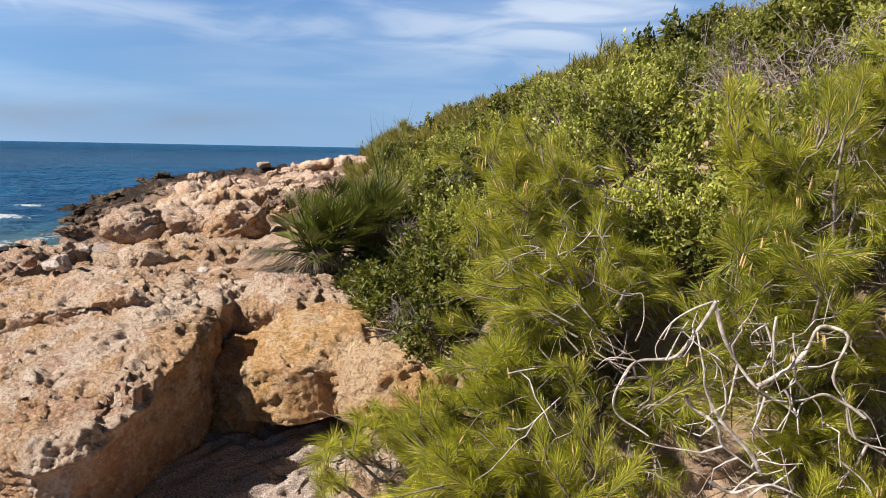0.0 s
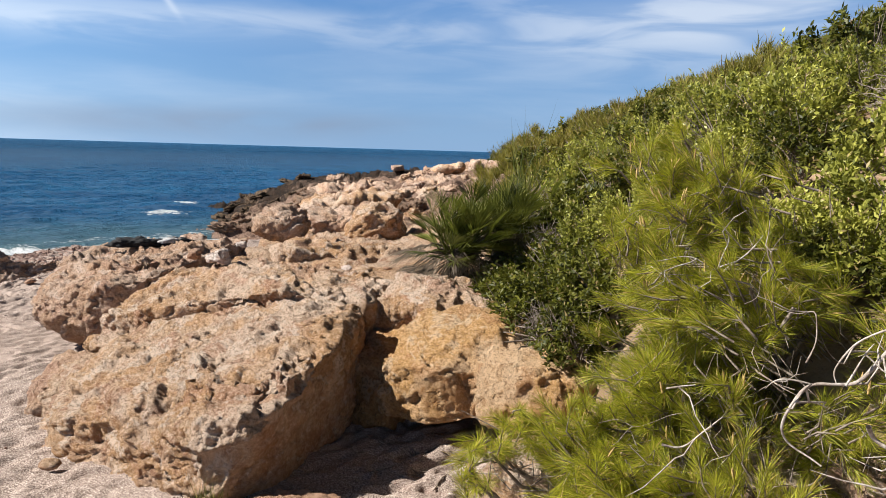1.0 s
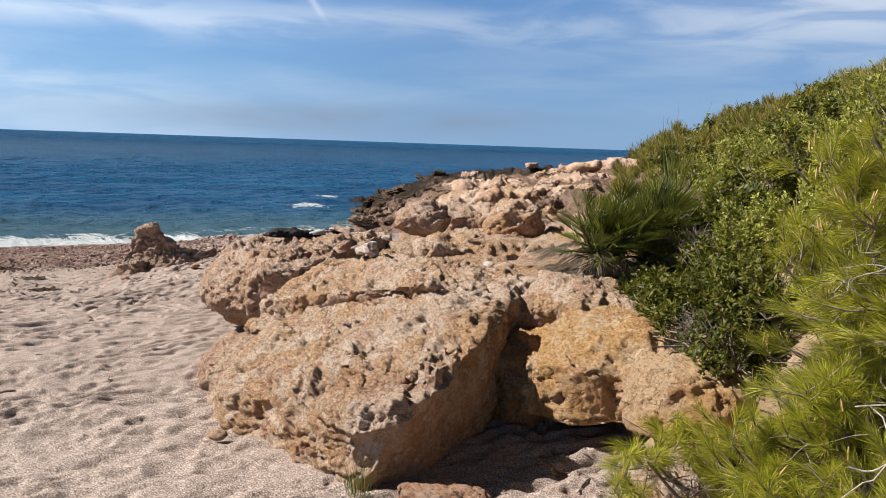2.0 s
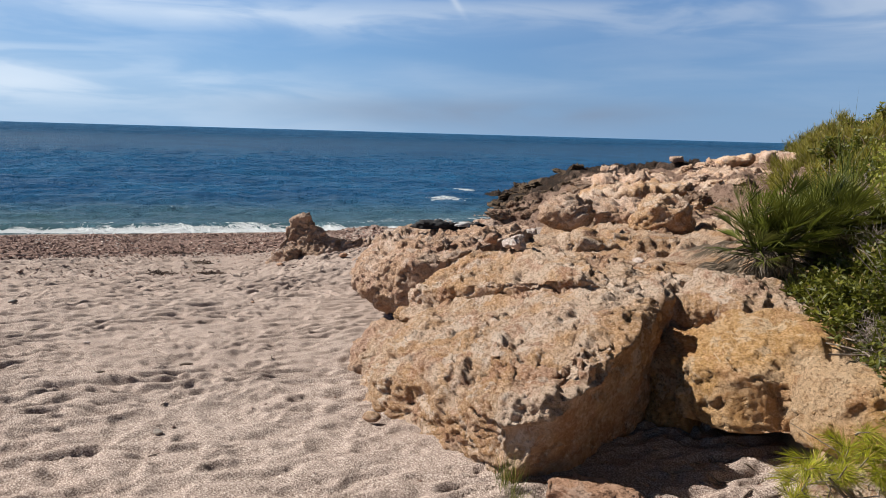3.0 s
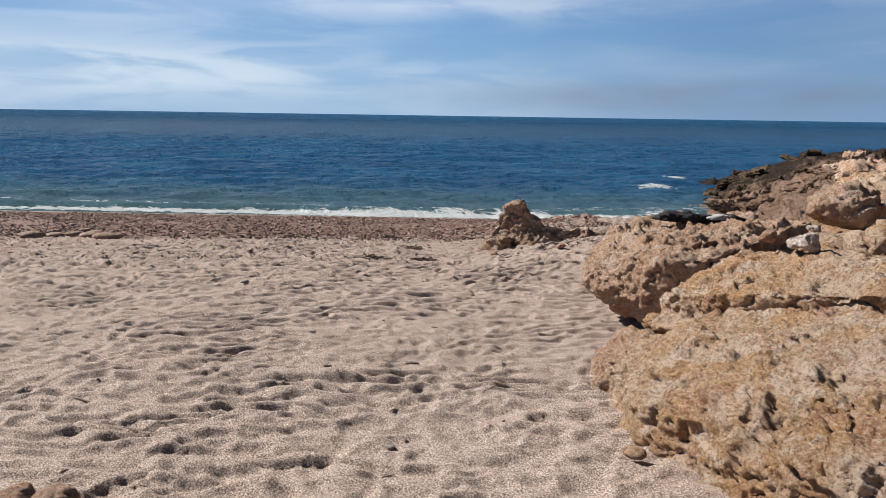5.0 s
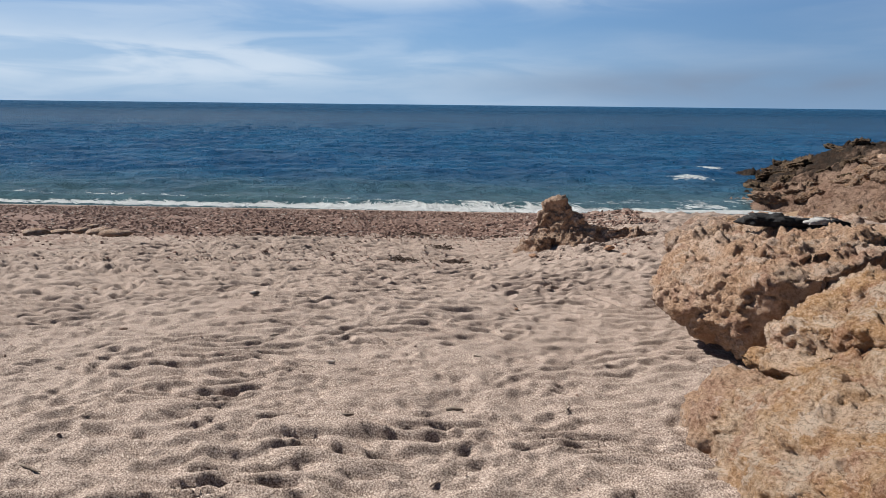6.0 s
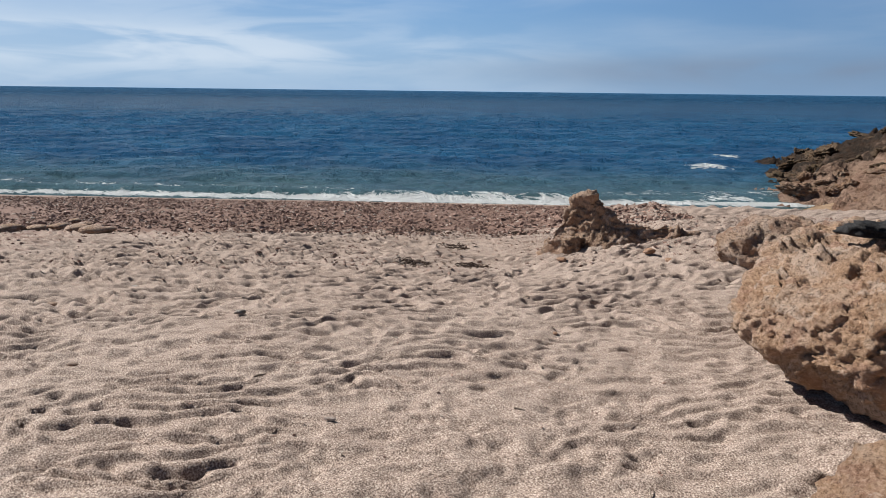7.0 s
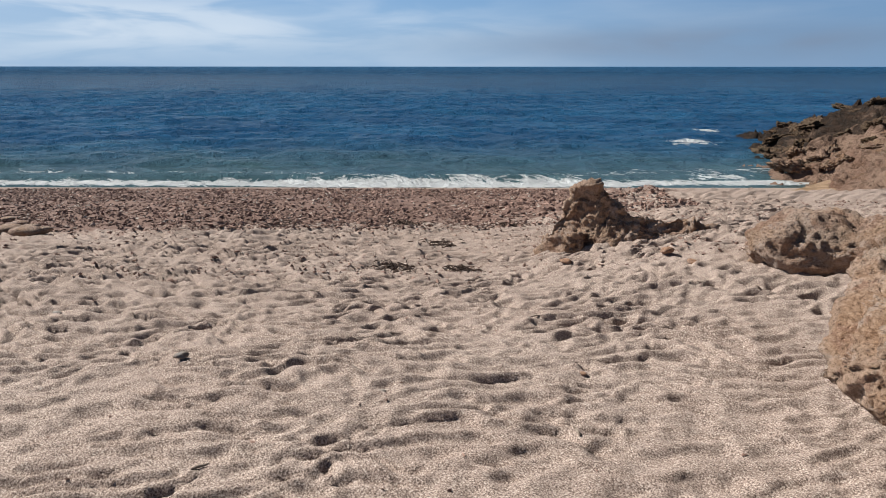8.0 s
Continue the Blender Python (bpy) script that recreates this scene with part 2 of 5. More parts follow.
def sea_build(n, b):
    p = place_of(n)
    off = n.add("ShaderNodeAttribute", attribute_name="offshore", attribute_type="GEOMETRY").outputs["Fac"]
    flow = n.add("ShaderNodeMapping", {"Vector": p, "Rotation": (0, 0, radians(-47)), "Scale": (0.55, 1.0, 1.0)}).outputs[0]
    drift = n.noise(flow, 0.22, 5.0, 0.6, 0.5)
    deep = n.mix(n.ramp(drift, 0.4, 0.62), rgb(0.012, 0.066, 0.152), rgb(0.020, 0.098, 0.202))
    edge = n.math("ADD", off, n.math("MULTIPLY", n.math("SUBTRACT", n.noise(flow, 0.35, 5.0, 0.6), 0.5), 8.0))
    c = n.mix(n.ramp(edge, -1.0, 12.0), rgb(0.0675, 0.131, 0.146), deep)
    ripple = n.noise(flow, 1.3, 8.0, 0.68, 0.3)
    chop = n.noise(flow, 5.0, 5.0, 0.66, 0.3)
    swell = n.noise(flow, 0.33, 4.0, 0.6, 0.4)
    # white water along the shore
    lace = n.noise(flow, 2.6, 8.0, 0.72, 1.2)
    foam = n.add("ShaderNodeAttribute", attribute_name="foam", attribute_type="GEOMETRY").outputs["Fac"]
    f = n.ramp(n.math("ADD", foam, n.math("MULTIPLY", n.math("SUBTRACT", lace, 0.5), 1.5)), 0.49, 0.64)
    c = n.mix(f, c, rgb(0.615, 0.645, 0.652))
    h = n.math("ADD", n.math("MULTIPLY", swell, 0.6), n.math("ADD", n.math("MULTIPLY", ripple, 1.9), n.math("MULTIPLY", chop, 0.42)))
    h = n.math("MULTIPLY", h, n.math("ADD", 1.0, n.math("MULTIPLY", n.ramp(off, 30.0, 140.0), 4.0)))
    put(n, b, color=c, rough=n.math("ADD", n.math("ADD", 0.14, n.math("MULTIPLY", n.ramp(off, 15.0, 350.0), 0.14)), n.math("MULTIPLY", f, 0.5)), ior=1.33, spec=n.math("SUBTRACT", 0.04, n.math("MULTIPLY", n.ramp(off, 8.0, 55.0), 0.038)), normal=bump(n, h, 0.40, 1.0))


M_SEA = material("sea water", sea_build)


def leaf_material(name, a, b2, dry, rough=0.45, dry_share=0.1):
    a, b2, dry = ([0.78 * v for v in c] for c in (a, b2, dry))

    def build(n, b):
        isl = n.add("ShaderNodeNewGeometry").outputs["Random Per Island"]
        p = place_of(n)
        obr = n.add("ShaderNodeObjectInfo").outputs["Random"]
        mixf = n.math("ADD", n.math("MULTIPLY", isl, 0.55), n.math("ADD", n.math("MULTIPLY", n.noise(p, 2.2, 3.0), 0.5), n.math("MULTIPLY", n.math("SUBTRACT", obr, 0.5), 0.3)))
        c = n.mix(n.ramp(mixf, 0.2, 0.85), rgb(*a), rgb(*b2))
        odd = n.math("FRACT", n.math("MULTIPLY", isl, 37.7))
        c = n.mix(n.math("LESS_THAN", odd, dry_share), c, rgb(*dry))
        put(n, b, color=c, rough=rough, spec=0.25)
        tr = n.add("ShaderNodeBsdfTranslucent", {"Color": n.mix(0.5, c, rgb(b2[0] * 1.5, b2[1] * 1.6, b2[2]))})
        mixer = n.add("ShaderNodeMixShader", {0: 0.30})
        out = [x for x in n.tree.nodes if x.type == "OUTPUT_MATERIAL"][0]
        n.tree.links.new(b.outputs[0], mixer.inputs[1])
        n.tree.links.new(tr.outputs[0], mixer.inputs[2])
        n.tree.links.new(mixer.outputs[0], out.inputs[0])
    return material(name, build)


M_PINE = leaf_material("pine needles", (0.115, 0.140, 0.013), (0.56, 0.54, 0.05), (0.60, 0.40, 0.14), 0.5, 0.10)
M_MASTIC = leaf_material("mastic leaves", (0.036, 0.047, 0.008), (0.18, 0.18, 0.026), (0.28, 0.20, 0.08), 0.5, 0.06)
M_GREY = leaf_material("grey-green leaves", (0.115, 0.13, 0.025), (0.50, 0.49, 0.10), (0.42, 0.33, 0.15), 0.42, 0.08)
M_BROOM = leaf_material("broom stems", (0.125, 0.12, 0.021), (0.34, 0.295, 0.055), (0.33, 0.25, 0.12), 0.6, 0.12)
M_PALM = leaf_material("palm leaf", (0.045, 0.06, 0.012), (0.19, 0.20, 0.04), (0.46, 0.40, 0.12), 0.35, 0.08)
M_PALM_DRY = leaf_material("dry palm leaf", (0.07, 0.05, 0.036), (0.20, 0.155, 0.11), (0.32, 0.27, 0.21), 0.8, 0.2)


def bark_build(lo, hi):
    def build(n, b):
        p = place_of(n)
        c = n.mix(n.ramp(n.noise(p, 28.0, 5.0, 0.65), 0.35, 0.65), rgb(*(0.8 * v for v in lo)), rgb(*(0.8 * v for v in hi)))
        put(n, b, color=c, rough=0.85, spec=0.2, normal=bump(n, n.noise(p, 60.0, 4.0, 0.7), 0.006))
    return build


M_DEAD = material("bleached dead wood", bark_build((0.27, 0.22, 0.18), (0.56, 0.50, 0.44)))
M_BARK = material("grey-brown bark", bark_build((0.13, 0.095, 0.07), (0.36, 0.30, 0.245)))
M_CONE = material("young pine candle", bark_build((0.42, 0.27, 0.10), (0.56, 0.40, 0.17)))
M_BLACK = material("black cloth", bark_build((0.012, 0.012, 0.013), (0.035, 0.034, 0.035)))
M_GREYPLASTIC = material("pale grey plastic", bark_build((0.28, 0.28, 0.28), (0.50, 0.49, 0.48)))

# ---- shape tools ----


def lattice(ix, iy, iz, seed):
    h = (ix.astype(np.int64) * 374761393 + iy.astype(np.int64) * 668265263 + iz.astype(np.int64) * 2147483647 + seed * 974711) & 0xFFFFFFFF
    h = ((h ^ (h >> 13)) * 1274126177) & 0xFFFFFFFF
    h = ((h ^ (h >> 16)) * 2246822519) & 0xFFFFFFFF
    return ((h ^ (h >> 15)) & 0xFFFFFF) / float(0xFFFFFF)


def vnoise(p, seed=0):
    """Smooth noise in -1..1 at the points p (n, 3)."""
    i = np.floor(p).astype(np.int64)
    f = p - i
    f = f * f * f * (f * (f * 6 - 15) + 10)
    out = 0
    for dx in (0, 1):
        for dy in (0, 1):
            for dz in (0, 1):
                w = (f[:, 0] if dx else 1 - f[:, 0]) * (f[:, 1] if dy else 1 - f[:, 1]) * (f[:, 2] if dz else 1 - f[:, 2])
                out = out + w * lattice(i[:, 0] + dx, i[:, 1] + dy, i[:, 2] + dz, seed)
    return out * 2 - 1


def fbm(p, octaves=5, gain=0.5, seed=0):
    out, a, q = 0, 1.0, np.array(p, float)
    for k in range(octaves):
        out = out + a * vnoise(q, seed + 17 * k)
        q = q * 2.03 + 11.3
        a *= gain
    return out


def cells(p, seed=0):
    """Distances to the nearest and second nearest of scattered points, one in each unit cube, and a random value of the nearest."""
    i = np.floor(p).astype(np.int64)
    d1 = np.full(len(p), 9.0)
    d2 = np.full(len(p), 9.0)
    rnd = np.zeros(len(p))
    flat_z = np.ptp(p[:, 2]) == 0
    for dx in (-1, 0, 1):
        for dy in (-1, 0, 1):
            for dz in ((0,) if flat_z else (-1, 0, 1)):
                a, b, c = i[:, 0] + dx, i[:, 1] + dy, i[:, 2] + dz
                q = np.stack([a + lattice(a, b, c, seed), b + lattice(a, b, c, seed + 1), (p[:, 2] if flat_z else c + lattice(a, b, c, seed + 2))], 1)
                d = np.sqrt(((p - q) ** 2).sum(1))
                near = d < d1
                d2 = np.where(near, d1, np.minimum(d2, d))
                rnd = np.where(near, lattice(a, b, c, seed + 3), rnd)
                d1 = np.where(near, d, d1)
    return d1, d2, rnd


def smooth(a, b, x):
    t = np.clip((x - a) / (b - a), 0, 1)
    return t * t * (3 - 2 * t)


def mesh_np(name, verts, faces, mat, flat=False):
    """A mesh from arrays of vertices and of faces, all triangles or all quads."""
    me = bpy.data.meshes.new(name)
    v, f = np.asarray(verts, np.float32), np.asarray(faces, np.int32)
    me.vertices.add(len(v))
    me.vertices.foreach_set("co", v.ravel())
    k = f.shape[1]
    me.loops.add(f.size)
    me.loops.foreach_set("vertex_index", f.ravel())
    me.polygons.add(len(f))
    me.polygons.foreach_set("loop_start", np.arange(0, f.size, k, dtype=np.int32))
    me.polygons.foreach_set("loop_total", np.full(len(f), k, np.int32))
    me.update(calc_edges=True)
    me.polygons.foreach_set("use_smooth", np.full(len(f), not flat))
    me.materials.append(mat)
    return me


def sheet(name, xs, ys, height, mat):
    """A ground sheet over the lines xs and ys."""
    gx, gy = np.meshgrid(xs, ys)
    x, y = gx.ravel(), gy.ravel()
    z = height(x, y)
    nx, ny = len(xs), len(ys)
    i = np.arange(nx * ny).reshape(ny, nx)
    f = np.stack([i[:-1, :-1], i[:-1, 1:], i[1:, 1:], i[1:, :-1]], -1).reshape(-1, 4)
    return mesh_np(name, np.stack([x, y, z], 1), f, mat), x, y, z


def give(me, name, values):
    a = me.attributes.new(name, "FLOAT", "POINT")
    a.data.foreach_set("value", np.asarray(values, np.float32))


def lines(lo, hi, step, far_lo, far_hi, grow=1.07):
    """Grid lines, even between lo and hi and ever wider out to far_lo and far_hi."""
    mid = list(np.arange(lo, hi + step / 2, step))
    up, d = [], step
    while (up[-1] if up else mid[-1]) < far_hi:
        d *= grow
        up.append((up[-1] if up else mid[-1]) + d)
    down, d = [], step
    while (down[-1] if down else mid[0]) > far_lo:
        d *= grow
        down.append((down[-1] if down else mid[0]) - d)
    return np.array(down[::-1] + mid + up)


def part(name, me, parent, label=""):
    ob = new(name, me)
    ob.parent = parent
    if label:
        tagged(ob, label)
    return ob


ICO = bmesh.new()
bmesh.ops.create_icosphere(ICO, subdivisions=4, radius=1.0)
ICO_V = np.array([v.co for v in ICO.verts])
ICO_F = np.array([[v.index for v in f.verts] for f in ICO.faces])
ICO.free()
ICO2 = bmesh.new()
bmesh.ops.create_icosphere(ICO2, subdivisions=2, radius=1.0)
ICO2_V = np.array([v.co for v in ICO2.verts])
ICO2_F = np.array([[v.index for v in f.verts] for f in ICO2.faces])
ICO2.free()


def lump(centre, size, turn=(0, 0, 0), square=1.0):
    """Vertices of a rounded block: 1 is an ellipsoid, less is boxier."""
    v = np.sign(ICO_V) * np.abs(ICO_V) ** square
    v = v / (np.abs(v) ** (2 / square)).sum(1, keepdims=True) ** (square / 2)
    v = v * np.asarray(size)
    m = np.array(Euler([radians(a) for a in turn]).to_matrix())
    return v @ m.T + np.asarray(centre)


def hull(points):
    """Vertices and triangles of the block that the points span."""
    bm = bmesh.new()
    for q in points:
        bm.verts.new(q)
    got = bmesh.ops.convex_hull(bm, input=bm.verts)
    bmesh.ops.delete(bm, geom=[g for g in got["geom_interior"] if isinstance(g, bmesh.types.BMVert)], context="VERTS")
    bmesh.ops.triangulate(bm, faces=bm.faces)
    bm.verts.index_update()
    v, f = np.array([q.co for q in bm.verts]), np.array([[q.index for q in face.verts] for face in bm.faces])
    bm.free()
    return v, f


def weathered(co, no, seed, rough, pits, strata, voxel):
    """How far each place of a stone stands out or is worn away, for stone as rough as the metres given."""
    warp = co + 0.10 * np.stack([fbm(co * 3.1, 3, 0.5, seed + 7), fbm(co * 3.1, 3, 0.5, seed + 8), fbm(co * 3.1, 3, 0.5, seed + 9)], 1)
    tops = np.maximum(smooth(-0.2, 0.5, no[:, 2]), 0.9 * smooth(-0.1, 0.45, -no[:, 0]))      # the sky and the sea side weather most
    worn = 0.35 + 0.65 * tops
    d = rough * 1.15 * fbm(co * 2.1, 3, 0.5, seed)
    # flakes: ledges where thin beds have broken away
    for scale, steps, amp in ((np.array([2.6, 2.6, 5.0]), 3.0, 0.85), (np.array([7.5, 7.5, 11.0]), 2.5, 0.55)):
        q = fbm(warp * scale, 4, 0.55, seed + int(10 * steps)) * steps
        fr = q - np.floor(q)
        d += rough * amp * (np.floor(q) + smooth(0.78, 1.0, fr) + 0.25 * fr) / steps * worn
    # crumbs and knobs
    d += rough * 0.55 * (np.minimum(np.abs(fbm(warp * 7.0, 5, 0.62, seed + 51)), 0.7) - 0.3) * worn
    d += rough * 0.22 * fbm(co * 24.0, 3, 0.75, seed + 52) * worn
    if voxel <= 0.02:
        e1, e2, er = cells(warp * np.array([15.0, 15.0, 20.0]), seed + 30)
        d += rough * 0.26 * (er - 0.5) * smooth(0.0, 0.22, e2 - e1) * worn * smooth(-0.1, 0.25, fbm(co * 2.9, 3, 0.5, seed + 31))
    # solution holes
    bent = warp + 0.05 * np.stack([fbm(co * 11, 3, 0.6, seed + 3), fbm(co * 11, 3, 0.6, seed + 4), fbm(co * 11, 3, 0.6, seed + 5)], 1)
    h1, h2, hr = cells(bent * np.array([8.0, 8.0, 12.0]), seed + 70)
    d -= pits * 1.6 * (1 - smooth(0.06, 0.30, h1 + 0.14 * vnoise(co * 31, seed))) * smooth(0.78, 0.98, hr) * smooth(-0.15, 0.1, fbm(co * 1.9, 2, 0.5, seed + 71))
    d -= pits * 0.8 * smooth(0.25, 0.75, fbm(warp * np.array([3.5, 3.5, 6.0]), 4, 0.6, seed + 80))
    line = np.abs(fbm(co * np.array([1.2, 1.2, 2.2]) + 5.0, 4, 0.5, seed + 100))
    d -= rough * 0.75 * np.exp(-(line / 0.020) ** 2)      # cracks
    if strata:
        zz = co[:, 2] * 9 + 1.3 * fbm(co * 1.2, 3, 0.5, seed + 40)
        d += strata * (np.abs((zz % 1) - 0.5) * 2 - 0.5) * (1 - np.abs(no[:, 2]))
    return d


def rock_mesh(name, lumps, mat, voxel=0.02, rough=0.05, seed=1, pits=0.02, strata=0.0, smooth_steps=6, chips=12):
    """Lumps and hulls welded into one stone, then weathered: ledges, cracks, holes and crumbs."""
    vs, fs, k = [], [], 0
    for lm in lumps:
        v, f = (lump(*lm), ICO_F) if isinstance(lm, tuple) else hull(lm)
        vs.append(v)
        fs.append(f + k)
        k += len(v)
    me = mesh_np(name, np.concatenate(vs), np.concatenate(fs), mat)
    ob = new("weld", me)
    md = ob.modifiers.new("weld", "REMESH")
    md.mode, md.voxel_size, md.use_smooth_shade = "VOXEL", voxel, True
    sm = ob.modifiers.new("soft", "SMOOTH")
    sm.iterations, sm.factor = smooth_steps, 0.6
    deps = bpy.context.evaluated_depsgraph_get()
    out = bpy.data.meshes.new_from_object(ob.evaluated_get(deps))
    bpy.data.objects.remove(ob)
    bpy.data.meshes.remove(me)
    n = len(out.vertices)
    co, no = np.empty(n * 3, np.float32), np.empty(n * 3, np.float32)
    out.vertices.foreach_get("co", co)
    co = co.reshape(-1, 3).astype(float)
    # flats where pieces have broken away
    cut = np.random.default_rng(seed + 500)
    mid = co.mean(0)
    for _ in range(chips):
        way = cut.normal(0, 1, 3)
        way /= np.linalg.norm(way)
        reach = (co - mid) @ way
        co = co - np.outer(np.maximum(reach - reach.max() * cut.uniform(0.90, 0.97), 0), way)
    out.vertices.foreach_set("co", co.astype(np.float32).ravel())
    out.update()
    out.vertices.foreach_get("normal", no)
    no = no.reshape(-1, 3).astype(float)
    co = co + no * weathered(co, no, seed, rough, pits, strata, voxel)[:, None]
    out.vertices.foreach_set("co", co.astype(np.float32).ravel())
    out.update()
    out.polygons.foreach_set("use_smooth", np.ones(len(out.polygons), bool))
    out.materials.clear()
    out.materials.append(mat)
    return out


def rock(name, label, lumps, mat, group="", category="rock", **kw):
    ob = new(name, rock_mesh(name, lumps, mat, **kw))
    return tagged(ob, label, category, group)


def pebble_mesh(name, mat, seed, squash=0.6):
    """A stone of unit size with broken flats."""
    v = ICO2_V.copy()
    r = random.Random(seed)
    for _ in range(7):
        a = Vector((r.gauss(0, 1), r.gauss(0, 1), r.gauss(0, 1))).normalized()
        cut = r.uniform(0.62, 0.9)
        t = v @ np.array(a)
        v = v - np.outer(np.maximum(t - cut, 0), np.array(a))
    v = v * (1 + 0.09 * vnoise(v * 2.1 + seed * 3.1, seed))[:, None]
    v[:, 2] *= squash
    return mesh_np(name, v, ICO2_F, mat)


class Soup:
    """Collects tubes and blades for one mesh."""

    def __init__(self):
        self.v, self.f, self.n = [], [], 0

    def push(self, v, f):
        self.v.append(np.asarray(v, np.float32))
        self.f.append(np.asarray(f, np.int32) + self.n)
        self.n += len(v)

    def tube(self, pts, radii, sides=6):
        pts = np.asarray(pts, float)
        radii = np.broadcast_to(np.asarray(radii, float), (len(pts),))
        t = np.gradient(pts, axis=0)
        t /= np.linalg.norm(t, axis=1, keepdims=True) + 1e-9
        ref = np.array([0.31, 0.17, 0.93]) if abs(t[0][2]) < 0.8 else np.array([0.9, 0.3, 0.1])
        a = np.cross(t, ref)
        a /= np.linalg.norm(a, axis=1, keepdims=True) + 1e-9
        b = np.cross(t, a)
        ang = np.arange(sides) * 2 * np.pi / sides
        ring = pts[:, None] + radii[:, None, None] * (np.cos(ang)[None, :, None] * a[:, None] + np.sin(ang)[None, :, None] * b[:, None])
        m = len(pts)
        i = np.arange(m * sides).reshape(m, sides)
        j = np.roll(i, -1, 1)
        f = np.stack([i[:-1], j[:-1], j[1:], i[1:]], -1).reshape(-1, 4)
        self.push(ring.reshape(-1, 3), f)

    def blades(self, base, along, side, length, width, bend=None):
        """Leaves: lance-shaped quads from base along a way, each a quad of four corners."""
        base, along, side = np.asarray(base, float), np.asarray(along, float), np.asarray(side, float)
        length, width = np.broadcast_to(length, (len(base),))[:, None], np.broadcast_to(width, (len(base),))[:, None]
        mid = base + along * length * 0.5
        tip = base + along * length
        if bend is not None:
            tip = tip + bend * length
        v = np.stack([base, mid - side * width / 2, tip, mid + side * width / 2], 1).reshape(-1, 3)
        f = np.arange(len(base) * 4).reshape(-1, 4)
        self.push(v, f)

    def mesh(self, name, mat, flat=False):
        return mesh_np(name, np.concatenate(self.v), np.concatenate(self.f), mat, flat)


RNG = np.random.default_rng(7)


def unit(v):
    v = np.asarray(v, float)
    return v / (np.linalg.norm(v, axis=-1, keepdims=True) + 1e-9)

# ---- ground, sea, hill ----
SEA = -1.05
SX, SY = -0.731, 0.682            # the way out to sea


def shore_s(x, y):
    return SX * x + SY * y


def shore_u(x, y):
    return -SX * y + SY * x


def toe(y):
    """Where the scrub-covered bank begins."""
    return np.interp(y, [-30, -4, 0, 1.6, 2.2, 2.7, 3.8, 5, 7, 12, 23, 60], [14, 5.0, 2.6, 1.75, 1.15, 0.42, -0.3, -0.75, -1.0, -1.5, -3.0, -8])


def bank(d):
    return np.interp(d, [-3, -0.3, 0, 0.5, 1, 1.6, 2.2, 3.2, 6.8, 10, 20, 60], [-0.9, -0.15, 0.25, 0.70, 1.15, 1.6, 1.9, 2.3, 3.6, 4.7, 6.5, 8.0])


def scrub_top(d):
    return np.interp(d, [0, 0.5, 1, 1.5, 2.2, 3.2, 6.8, 10, 20], [0.75, 1.25, 1.72, 2.1, 2.43, 2.88, 4.2, 5.4, 7.2])


def beach(x, y):
    s, u = shore_s(x, y), shore_u(x, y)
    z = np.interp(s, [-50, 5, 7.6, 9, 13.4, 17, 19.4, 24, 60, 120], [0.1, 0.0, -0.09, -0.24, -0.68, -0.92, -1.06, -1.4, -3.2, -6.0])
    z = z + 0.38 * smooth(-1.0, 2.5, u) * smooth(7, 11, s) * (1 - smooth(14.5, 19, s))
    return z


